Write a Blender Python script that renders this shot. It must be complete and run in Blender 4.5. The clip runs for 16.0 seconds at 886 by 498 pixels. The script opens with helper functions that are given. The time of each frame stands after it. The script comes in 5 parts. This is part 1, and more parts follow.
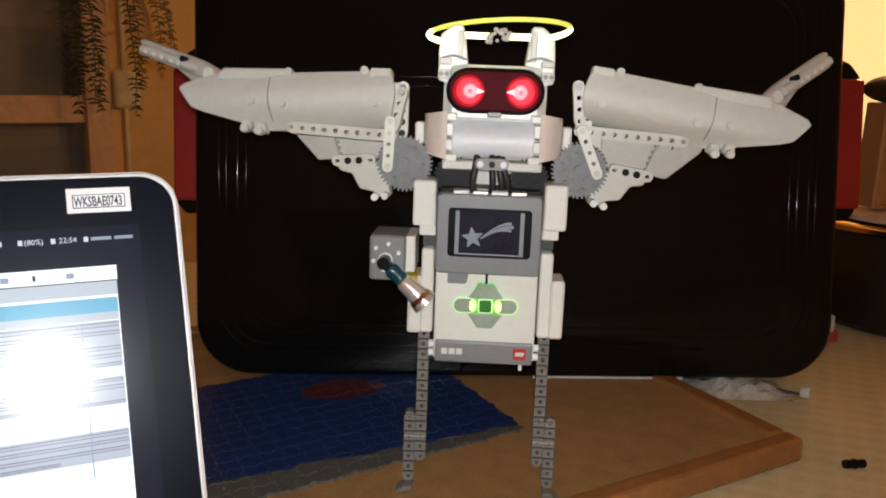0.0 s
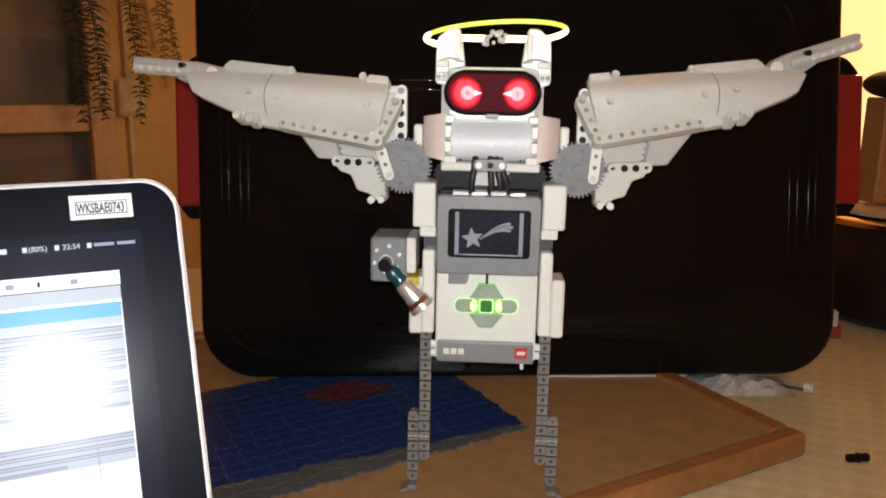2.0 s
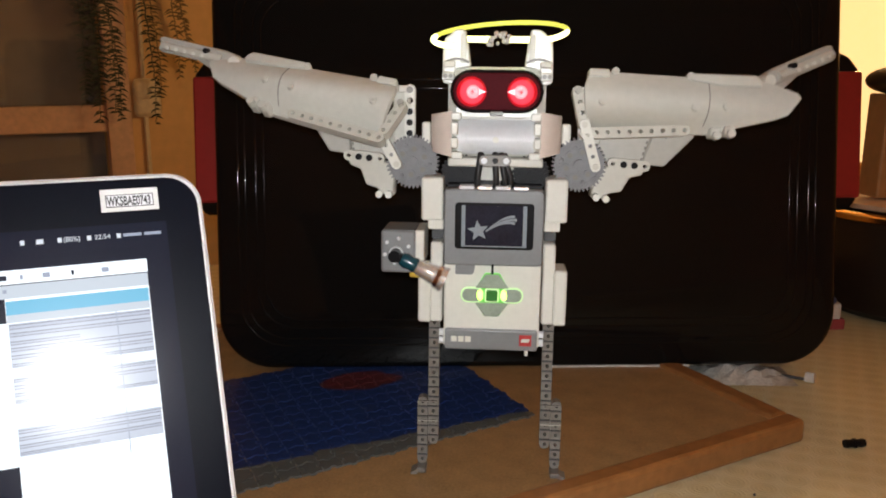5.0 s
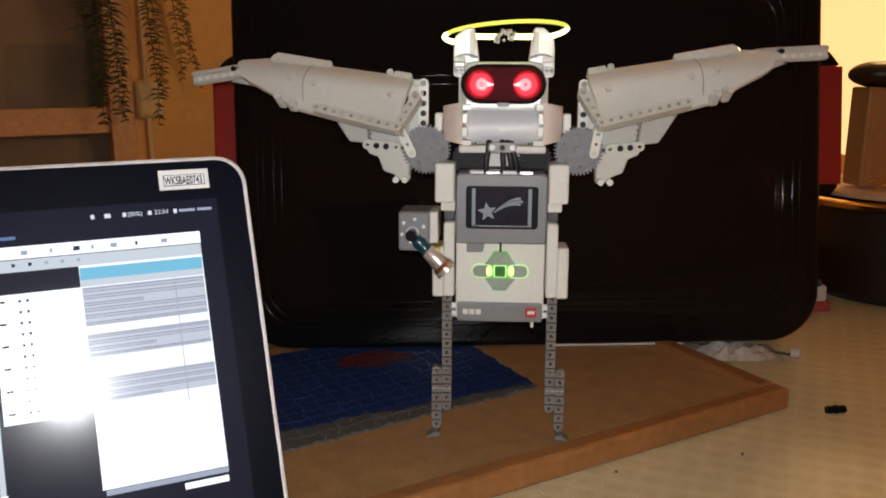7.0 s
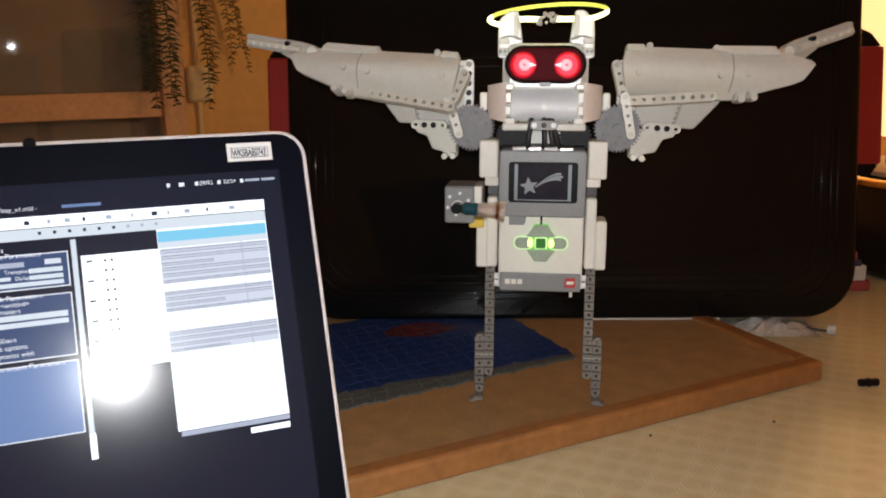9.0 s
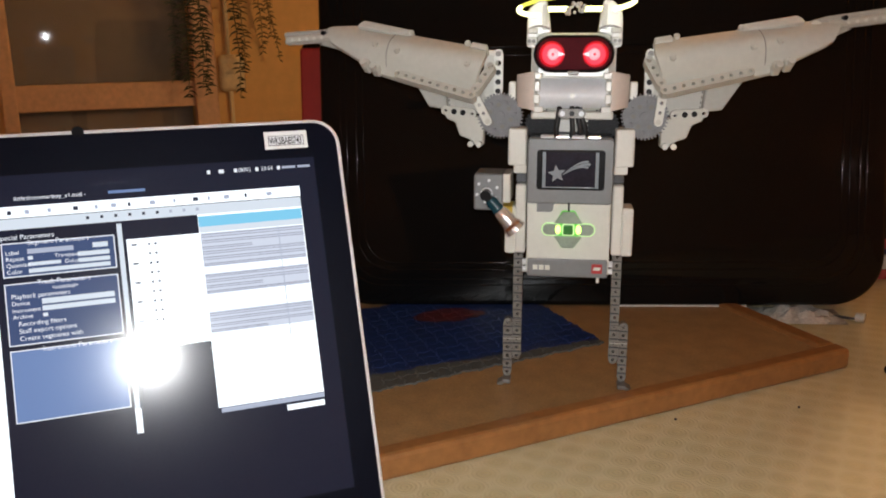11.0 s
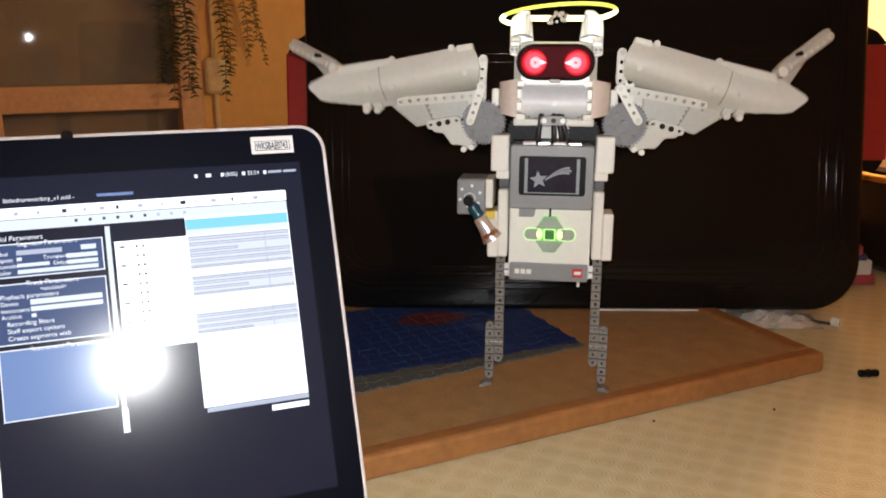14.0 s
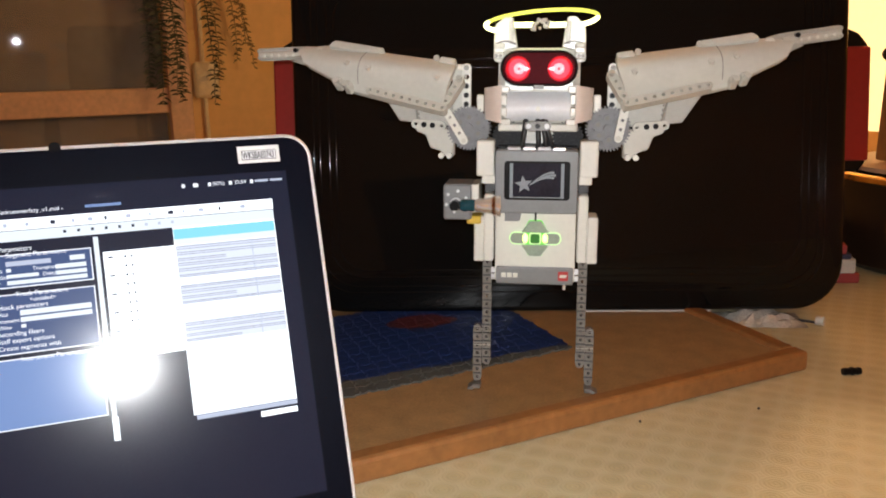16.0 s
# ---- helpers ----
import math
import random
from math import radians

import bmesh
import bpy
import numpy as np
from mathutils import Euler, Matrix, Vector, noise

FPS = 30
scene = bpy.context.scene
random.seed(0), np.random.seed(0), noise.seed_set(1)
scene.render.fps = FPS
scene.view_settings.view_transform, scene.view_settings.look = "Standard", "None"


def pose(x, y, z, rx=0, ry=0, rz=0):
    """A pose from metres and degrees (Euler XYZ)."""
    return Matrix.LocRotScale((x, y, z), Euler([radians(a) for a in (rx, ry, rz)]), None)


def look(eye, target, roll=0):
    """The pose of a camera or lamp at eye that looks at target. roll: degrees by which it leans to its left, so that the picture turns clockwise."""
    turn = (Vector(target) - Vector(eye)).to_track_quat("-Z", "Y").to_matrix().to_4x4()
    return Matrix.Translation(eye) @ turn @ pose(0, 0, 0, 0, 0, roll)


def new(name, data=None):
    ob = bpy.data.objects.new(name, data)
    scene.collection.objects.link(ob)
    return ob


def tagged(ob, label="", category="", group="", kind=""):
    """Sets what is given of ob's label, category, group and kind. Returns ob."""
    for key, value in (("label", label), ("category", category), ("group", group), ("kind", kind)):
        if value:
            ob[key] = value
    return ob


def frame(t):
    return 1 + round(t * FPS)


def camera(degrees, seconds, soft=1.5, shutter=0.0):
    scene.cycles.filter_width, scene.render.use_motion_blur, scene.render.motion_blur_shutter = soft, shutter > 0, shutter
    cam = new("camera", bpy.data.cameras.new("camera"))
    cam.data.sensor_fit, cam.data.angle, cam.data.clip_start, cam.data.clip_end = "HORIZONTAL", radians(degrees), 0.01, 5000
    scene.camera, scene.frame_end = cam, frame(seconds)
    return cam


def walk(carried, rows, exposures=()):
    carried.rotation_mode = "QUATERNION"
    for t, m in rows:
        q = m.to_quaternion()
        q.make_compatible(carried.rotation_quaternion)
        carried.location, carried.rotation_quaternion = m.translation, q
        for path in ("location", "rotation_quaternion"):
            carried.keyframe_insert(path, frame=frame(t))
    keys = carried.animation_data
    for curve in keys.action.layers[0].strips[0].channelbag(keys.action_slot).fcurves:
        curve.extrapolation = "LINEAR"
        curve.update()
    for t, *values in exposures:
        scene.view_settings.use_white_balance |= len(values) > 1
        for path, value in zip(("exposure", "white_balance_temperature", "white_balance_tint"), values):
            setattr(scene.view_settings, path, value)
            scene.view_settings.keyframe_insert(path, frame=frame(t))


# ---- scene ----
cam = camera(55.0, 16.0, soft=1.9, shutter=0.55)
PATH = [
    (0, (0.002, -0.55, 0.29), (-0.093, 1.409, -0.103), 0.9),
    (0.5, (0.003, -0.548, 0.287), (-0.096, 1.412, -0.095), 0.5),
    (1, (0.004, -0.548, 0.289), (-0.1, 1.41, -0.104), 0.1),
    (1.5, (0.006, -0.552, 0.289), (-0.103, 1.407, -0.101), -0),
    (2, (0.006, -0.555, 0.29), (-0.103, 1.404, -0.097), -0.1),
    (2.5, (0.008, -0.557, 0.289), (-0.107, 1.403, -0.093), -0.3),
    (3, (0.008, -0.559, 0.291), (-0.109, 1.401, -0.093), -0.3),
    (5.5, (0.012, -0.592, 0.29), (-0.13, 1.364, -0.1), -0.5),
    (6, (0.009, -0.6058, 0.2878), (-0.1245, 1.3518, -0.0998), -0.68),
    (6.5, (0.0055, -0.6245, 0.2875), (-0.123, 1.3335, -0.0995), -0.85),
    (7, (0.003, -0.6385, 0.2855), (-0.127, 1.319, -0.102), -0.9),
    (7.5, (0.003, -0.647, 0.2835), (-0.1455, 1.3085, -0.1065), -1.1),
    (8, (0.005, -0.6595, 0.2835), (-0.1705, 1.293, -0.1135), -1.2),
    (8.5, (0.0045, -0.669, 0.283), (-0.196, 1.2785, -0.1245), -1.1),
    (9, (0.005, -0.6765, 0.2825), (-0.2255, 1.2655, -0.137), -1.1),
    (9.5, (0.006, -0.682, 0.2825), (-0.2595, 1.252, -0.1525), -1.3),
    (10, (0.006, -0.686, 0.28), (-0.284, 1.2435, -0.161), -1.5),
    (12.5, (0.0065, -0.6965, 0.2907), (-0.2928, 1.23, -0.1545), -1.18),
    (13, (0.0056, -0.6959, 0.2817), (-0.2792, 1.2359, -0.1499), -0.53),
    (13.5, (0.01, -0.701, 0.291), (-0.268, 1.229, -0.153), -0.9),
    (14, (0.009, -0.703, 0.286), (-0.252, 1.231, -0.149), -0.8),
    (14.5, (0.013, -0.705, 0.289), (-0.242, 1.23, -0.15), -1),
    (15, (0.014, -0.707, 0.289), (-0.233, 1.229, -0.147), -1.2),
    (15.5, (0.015, -0.709, 0.291), (-0.229, 1.227, -0.146), -1.2),
    (16, (0.014, -0.709, 0.291), (-0.228, 1.228, -0.143), -1.3),
]
walk(cam, [(t, look(e, g, r)) for t, e, g, r in PATH],
     exposures=((0, -0.08), (1, 0.02), (3, 0.28), (5.5, 0.0), (8, -0.06), (9, 0.2), (10, 0.17), (12.5, 0.22), (13.5, 0.48), (16, 0.58)))

# the small white torch of the camera rides beside the lens
torch_rows = [(t, look(e, g, r) @ pose(0.0, 0.012, 0.004)) for t, e, g, r in PATH]

# ---- world and light ----
world = bpy.data.worlds.new("night")
scene.world = world
world.use_nodes = True
world.node_tree.nodes["Background"].inputs[0].default_value = (0.02, 0.012, 0.006, 1)
world.node_tree.nodes["Background"].inputs[1].default_value = 0.3

# bulb of the table lamp, over the rim of its shade
bulb = new("lamp_bulb", bpy.data.lights.new("lamp_bulb", "POINT"))
bulb.data.energy, bulb.data.color, bulb.data.shadow_soft_size = 29, (1.0, 0.60, 0.26), 0.06
bulb.location = (0.80, 1.20, 0.66)


# ---- materials ----
def mat(name, color, rough=0.5, metal=0.0, vary=0.15, scale=60.0, bump=0.0, bump_scale=None, coat=0.0, alpha_t=0.0, spec=0.5):
    """Principled surface with colour variation at two scales and fine relief."""
    m = bpy.data.materials.new(name)
    m.use_nodes = True
    nt = m.node_tree
    b = nt.nodes["Principled BSDF"]
    b.inputs["Roughness"].default_value = rough
    b.inputs["Metallic"].default_value = metal
    b.inputs["Coat Weight"].default_value = coat
    b.inputs["Coat Roughness"].default_value = 0.08
    b.inputs["Transmission Weight"].default_value = alpha_t
    b.inputs["Specular IOR Level"].default_value = spec
    tc = nt.nodes.new("ShaderNodeTexCoord")
    n1 = nt.nodes.new("ShaderNodeTexNoise")
    n1.inputs["Scale"].default_value = scale
    n1.inputs["Detail"].default_value = 3
    n2 = nt.nodes.new("ShaderNodeTexNoise")
    n2.inputs["Scale"].default_value = scale * 9
    add = nt.nodes.new("ShaderNodeMath")
    add.operation = "ADD"
    nt.links.new(tc.outputs["Object"], n1.inputs["Vector"])
    nt.links.new(tc.outputs["Object"], n2.inputs["Vector"])
    nt.links.new(n1.outputs["Fac"], add.inputs[0])
    nt.links.new(n2.outputs["Fac"], add.inputs[1])
    ramp = nt.nodes.new("ShaderNodeMapRange")
    ramp.inputs["From Min"].default_value = 0.6
    ramp.inputs["From Max"].default_value = 1.4
    mix = nt.nodes.new("ShaderNodeMix")
    mix.data_type = "RGBA"
    lo = [c * (1 - vary) for c in color]
    hi = [min(1.0, c * (1 + vary)) for c in color]
    mix.inputs[6].default_value = (*lo, 1)
    mix.inputs[7].default_value = (*hi, 1)
    nt.links.new(add.outputs[0], ramp.inputs["Value"])
    nt.links.new(ramp.outputs[0], mix.inputs[0])
    nt.links.new(mix.outputs[2], b.inputs["Base Color"])
    if bump:
        bn = nt.nodes.new("ShaderNodeBump")
        bn.inputs["Strength"].default_value = bump
        bn.inputs["Distance"].default_value = 0.001
        n3 = nt.nodes.new("ShaderNodeTexNoise")
        n3.inputs["Scale"].default_value = bump_scale or scale * 20
        nt.links.new(tc.outputs["Object"], n3.inputs["Vector"])
        nt.links.new(n3.outputs["Fac"], bn.inputs["Height"])
        nt.links.new(bn.outputs[0], b.inputs["Normal"])
    return m


def glow(name, color, strength, rough=0.3, base=None, vary=0.0):
    m = mat(name, base or color, rough, vary=0.1)
    b = m.node_tree.nodes["Principled BSDF"]
    b.inputs["Emission Color"].default_value = (*color, 1)
    b.inputs["Emission Strength"].default_value = strength
    return m


WHITE = mat("white_plastic", (0.72, 0.71, 0.645), 0.24, vary=0.04, scale=30, bump=0.04)
# darker, slightly rougher tone of the white plastic
WHITE_DIM = mat("white_plastic_darker", (0.56, 0.54, 0.475), 0.38, vary=0.06, scale=30, bump=0.04)
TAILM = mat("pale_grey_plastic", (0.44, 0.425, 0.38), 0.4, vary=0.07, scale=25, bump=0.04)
WINGM = mat("white_wing_plastic", (0.605, 0.593, 0.535), 0.24, vary=0.05, scale=25, bump=0.03)
SILVER = mat("silver_grey_plastic", (0.72, 0.73, 0.75), 0.45, vary=0.05, scale=40)
TAN = mat("beige_plastic", (0.68, 0.57, 0.50), 0.3, vary=0.05, scale=30)
GREY = mat("mid_grey_plastic", (0.20, 0.205, 0.21), 0.38, vary=0.06, scale=40, bump=0.03)
LGREY = mat("light_grey_plastic", (0.185, 0.17, 0.152), 0.38, vary=0.1, scale=40)
NECKM = mat("charcoal_gear_plastic", (0.020, 0.020, 0.022), 0.5, vary=0.2, scale=60, spec=0.12)
DGREY = mat("dark_grey_plastic", (0.04, 0.04, 0.043), 0.4, vary=0.1, scale=40)
GEAR = mat("gear_grey_plastic", (0.20, 0.197, 0.205), 0.5, vary=0.2, scale=160, spec=0.3)
BLACK = mat("black_plastic", (0.007, 0.007, 0.008), 0.3, vary=0.2, spec=0.12)
RUBBER = mat("black_cable", (0.015, 0.015, 0.016), 0.5, vary=0.2)
TEAL = mat("teal_plastic", (0.008, 0.05, 0.068), 0.2)
YELLOW = mat("yellow_plastic", (0.62, 0.43, 0.05), 0.35)
REDB = mat("red_badge", (0.45, 0.03, 0.03), 0.4)
CHROME = mat("chrome", (0.86, 0.85, 0.82), 0.26, 1.0, vary=0.03)
COPPER = mat("warm_metal", (0.72, 0.46, 0.33), 0.15, 1.0, vary=0.05)
CASE = mat("gloss_black_shell", (0.005, 0.005, 0.0052), 0.07, vary=0.2, scale=8, spec=0.22)
CASERED = mat("red_side_plastic", (0.30, 0.018, 0.016), 0.28, vary=0.1, scale=15)
BEZEL = mat("laptop_bezel", (0.0025, 0.0032, 0.0078), 0.34, vary=0.1, bump=0.05, spec=0.08)
LIDRIM = mat("laptop_silver_rim", (0.72, 0.72, 0.72), 0.3, 0.1, vary=0.04)
LABEL = mat("paper_label", (0.72, 0.72, 0.70), 0.6, vary=0.05)
INK = mat("label_ink", (0.015, 0.015, 0.015), 0.6)
LCDBACK = mat("lcd_dark", (0.018, 0.020, 0.032), 0.12, vary=0.3, scale=80)
LCDLIT = mat("lcd_light", (0.26, 0.30, 0.33), 0.2, vary=0.1)
EYE = glow("eye_red", (1.0, 0.010, 0.030), 0.38, 0.3, (0.4, 0.005, 0.01))
EYECORE = glow("eye_core", (1.0, 0.07, 0.11), 0.95, 0.3, (0.4, 0.01, 0.02))
EYERING = glow("eye_ring", (1.0, 0.36, 0.42), 0.95, 0.3, (0.7, 0.2, 0.2))
PADGREEN = glow("pad_green_lit", (0.18, 0.85, 0.10), 0.42, 0.3, (0.12, 0.3, 0.08))
PADSPOT = glow("pad_green_spot", (0.6, 1.0, 0.12), 4.0, 0.3)
PADGREY = mat("pad_grey_button", (0.30, 0.36, 0.29), 0.3)
# glow that stands in for the shine on the button edges
PADRIM = glow("pad_rim_shine", (0.66, 1.0, 0.46), 0.42, 0.3, (0.5, 0.7, 0.4))
HALO = glow("halo_tube", (0.86, 0.86, 0.13), 0.85, 0.15, (0.7, 0.72, 0.12))
HALOHOT = glow("halo_tube_hot", (1.0, 1.0, 0.45), 3.2, 0.15)
CRYSTAL = mat("clear_crystal", (0.92, 0.92, 0.94), 0.1, 0.45, vary=0.12, scale=300)
BELLM = mat("polished_bell_metal", (0.88, 0.82, 0.77), 0.26, 0.75, vary=0.05)
TORCH = glow("torch_led", (0.955, 0.985, 1.0), 6500.0)
LAMPSHADE = glow("lampshade_lit", (1.0, 0.66, 0.27), 1.15, 0.8)
WALLP = mat("ochre_wall_paint", (0.850, 0.543, 0.231), 0.8, vary=0.08, scale=3, bump=0.2, bump_scale=80)
FRAMEP = mat("brown_frame_wood", (0.82, 0.53, 0.33), 0.5, vary=0.15, scale=6, bump=0.1)
SHUTTER = mat("brown_shutter", (0.15, 0.11, 0.075), 0.6, vary=0.2, scale=4, bump=0.1)
CEILP = mat("ceiling_paint", (0.7, 0.6, 0.45), 0.9, vary=0.05, scale=2)
FLOORW = mat("dark_floor_wood", (0.16, 0.09, 0.05), 0.5, vary=0.2, scale=3)
FERN = mat("dark_fern_leaf", (0.035, 0.040, 0.014), 0.6, vary=0.5, scale=30)
FERNDRY = mat("dry_fern_leaf", (0.19, 0.12, 0.04), 0.6, vary=0.5, scale=30)
PLATEC = mat("cream_wall_plate", (0.88, 0.72, 0.46), 0.5)
DARKWOOD = mat("dark_cabinet_wood", (0.016, 0.009, 0.005), 0.45, vary=0.3, scale=6)
BRASS = mat("gilt_metal", (0.75, 0.52, 0.24), 0.22, 1.0, vary=0.1)
ORANGEW = mat("orange_wood_box", (0.42, 0.20, 0.07), 0.5, vary=0.15, scale=10)
CORK = mat("brown_hardboard", (0.35, 0.205, 0.088), 0.42, vary=0.3, scale=45, bump=0.35, bump_scale=500)
RIMW = mat("red_brown_wood_rim", (0.31, 0.135, 0.044), 0.4, vary=0.28, scale=13, bump=0.12, bump_scale=120)
CLEAR = mat("clear_plastic_bag", (0.55, 0.52, 0.47), 0.15, vary=0.3, scale=40, bump=0.5, bump_scale=60)
PAPERW = mat("white_paper", (0.6, 0.57, 0.52), 0.6)
PAPERR = mat("red_paper", (0.35, 0.05, 0.05), 0.6)
PAPERB = mat("navy_paper", (0.03, 0.035, 0.08), 0.6)
LENS = mat("dark_red_lens", (0.07, 0.004, 0.008), 0.5, vary=0.2, spec=0.04)


def cloth_material():
    """Pale plastic cloth, embossed with rows of fine rings."""
    m = mat("embossed_beige_tablecloth", (0.62, 0.54, 0.315), 0.42, vary=0.10, scale=9)
    nt = m.node_tree
    b = nt.nodes["Principled BSDF"]
    base = b.inputs["Base Color"].links[0].from_socket
    tc = nt.nodes.new("ShaderNodeTexCoord")
    mp = nt.nodes.new("ShaderNodeMapping")
    mp.inputs["Rotation"].default_value = (0, 0, radians(20))
    nt.links.new(tc.outputs["Object"], mp.inputs["Vector"])
    v = nt.nodes.new("ShaderNodeTexVoronoi")
    v.inputs["Scale"].default_value = 46
    v.inputs["Randomness"].default_value = 0.12
    nt.links.new(mp.outputs[0], v.inputs["Vector"])
    mul = nt.nodes.new("ShaderNodeMath")
    mul.operation = "MULTIPLY"
    mul.inputs[1].default_value = 42
    sn = nt.nodes.new("ShaderNodeMath")
    sn.operation = "SINE"
    nt.links.new(v.outputs["Distance"], mul.inputs[0])
    nt.links.new(mul.outputs[0], sn.inputs[0])
    bn = nt.nodes.new("ShaderNodeBump")
    bn.inputs["Strength"].default_value = 0.22
    bn.inputs["Distance"].default_value = 0.0009
    nt.links.new(sn.outputs[0], bn.inputs["Height"])
    nt.links.new(bn.outputs[0], b.inputs["Normal"])
    # the plain ground between the rings is a little paler
    mr = nt.nodes.new("ShaderNodeMapRange")
    mr.interpolation_type = "SMOOTHSTEP"
    mr.inputs["From Min"].default_value = 0.22
    mr.inputs["From Max"].default_value = 0.62
    mr.inputs["To Max"].default_value = 0.55
    nt.links.new(v.outputs["Distance"], mr.inputs["Value"])
    mx = nt.nodes.new("ShaderNodeMix")
    mx.data_type = "RGBA"
    nt.links.new(mr.outputs[0], mx.inputs[0])
    nt.links.new(base, mx.inputs[6])
    mx.inputs[7].default_value = (0.73, 0.665, 0.465, 1)
    nt.links.new(mx.outputs[2], b.inputs["Base Color"])
    return m


CLOTH = cloth_material()


def puzzle_material():
    """Printed jigsaw: blue field, a red patch, a grey border strip along one edge."""
    m = mat("jigsaw_print", (0.013, 0.032, 0.125), 0.35, vary=0.5, scale=60, bump=0.2)
    nt = m.node_tree
    b = nt.nodes["Principled BSDF"]
    base = b.inputs["Base Color"].links[0].from_socket
    geo = nt.nodes.new("ShaderNodeNewGeometry")

    def dist(px, py, sx, sy, edge0, edge1):
        mp = nt.nodes.new("ShaderNodeMapping")
        mp.vector_type = "TEXTURE"
        mp.inputs["Location"].default_value = (px, py, 0)
        mp.inputs["Rotation"].default_value = (0, 0, radians(33.0))
        mp.inputs["Scale"].default_value = (sx, sy, 1)
        nt.links.new(geo.outputs["Position"], mp.inputs["Vector"])
        return mp

    nz = nt.nodes.new("ShaderNodeTexNoise")
    nz.inputs["Scale"].default_value = 32
    nt.links.new(geo.outputs["Position"], nz.inputs["Vector"])

    def blend(prev, fac, col):
        mx = nt.nodes.new("ShaderNodeMix")
        mx.data_type = "RGBA"
        nt.links.new(fac, mx.inputs[0])
        nt.links.new(prev, mx.inputs[6])
        mx.inputs[7].default_value = (*col, 1)
        return mx.outputs[2]

    def less(vec_out, use, limit, wob):
        if use == "len":
            ln = nt.nodes.new("ShaderNodeVectorMath")
            ln.operation = "LENGTH"
            nt.links.new(vec_out, ln.inputs[0])
            src = ln.outputs["Value"]
        else:
            sp = nt.nodes.new("ShaderNodeSeparateXYZ")
            nt.links.new(vec_out, sp.inputs[0])
            src = sp.outputs[use]
        w = nt.nodes.new("ShaderNodeMath")
        w.operation = "MULTIPLY_ADD"
        w.inputs[1].default_value = wob
        nt.links.new(nz.outputs["Fac"], w.inputs[0])
        nt.links.new(src, w.inputs[2])
        c = nt.nodes.new("ShaderNodeMath")
        c.operation = "LESS_THAN"
        c.inputs[1].default_value = limit
        nt.links.new(w.outputs[0], c.inputs[0])
        return c.outputs[0]

    red = dist(-0.128, 0.205, 0.045, 0.024, 0, 1)
    red.inputs["Rotation"].default_value = (0, 0, radians(20.0))
    out = blend(base, less(red.outputs[0], "len", 1.35, 0.8), (0.085, 0.018, 0.022))
    strip = dist(0.041, 0.127, 1, 1, 0, 1)
    strip.inputs["Rotation"].default_value = (0, 0, radians(29.5))
    out = blend(out, less(strip.outputs[0], 1, 0.023, 0.026), (0.095, 0.10, 0.095))
    nt.links.new(out, b.inputs["Base Color"])
    return m


PUZZLE = puzzle_material()


# ---- mesh helpers ----
def box(bm, c, s, bev=0.0, seg=1):
    g = bmesh.ops.create_cube(bm, size=1.0, matrix=Matrix.Translation(c) @ Matrix.Diagonal((*s, 1)))
    if bev:
        es = list({e for v in g["verts"] for e in v.link_edges})
        bmesh.ops.bevel(bm, geom=es, offset=bev, segments=seg, profile=0.5, affect="EDGES")


AX = {"x": Matrix.Rotation(radians(90), 4, "Y"), "y": Matrix.Rotation(radians(90), 4, "X"), "z": Matrix.Identity(4)}


def cyl(bm, c, r, h, axis="y", seg=20, r2=None, m=None):
    bmesh.ops.create_cone(bm, cap_ends=True, segments=seg, radius1=r, radius2=r if r2 is None else r2, depth=h,
                          matrix=(m or Matrix.Identity(4)) @ Matrix.Translation(c) @ AX[axis])


def prism(bm, pts, y0, y1, bev=0.0):
    """Outline in x and z, drawn out along y."""
    a = [bm.verts.new((x, y0, z)) for x, z in pts]
    b = [bm.verts.new((x, y1, z)) for x, z in pts]
    fs = [bm.faces.new(a), bm.faces.new(b[::-1])]
    n = len(pts)
    for i in range(n):
        fs.append(bm.faces.new((a[i], b[i], b[(i + 1) % n], a[(i + 1) % n])))
    bmesh.ops.recalc_face_normals(bm, faces=fs)
    if bev:
        bmesh.ops.bevel(bm, geom=list({e for f in fs for e in f.edges}), offset=bev, segments=1, profile=0.5, affect="EDGES")


def tube(bm, pts, r, seg=8, closed=False, radii=None):
    pts = [Vector(p) for p in pts]
    n = len(pts)
    rings = []
    for i, p in enumerate(pts):
        a = pts[(i - 1) % n] if closed or i else p
        b = pts[(i + 1) % n] if closed or i < n - 1 else p
        d = (b - a).normalized()
        up = Vector((0, 1, 0)) if abs(d.y) < 0.9 else Vector((0, 0, 1))
        u = d.cross(up).normalized()
        w = d.cross(u)
        rr = radii[i] if radii else r
        rings.append([bm.verts.new(p + (u * math.cos(k * math.tau / seg) + w * math.sin(k * math.tau / seg)) * rr) for k in range(seg)])
    for i in range(n if closed else n - 1):
        a, b = rings[i], rings[(i + 1) % n]
        for k in range(seg):
            bm.faces.new((a[k], a[(k + 1) % seg], b[(k + 1) % seg], b[k]))
    if not closed:
        bm.faces.new(rings[0][::-1])
        bm.faces.new(rings[-1])
    bmesh.ops.recalc_face_normals(bm, faces=bm.faces[:])


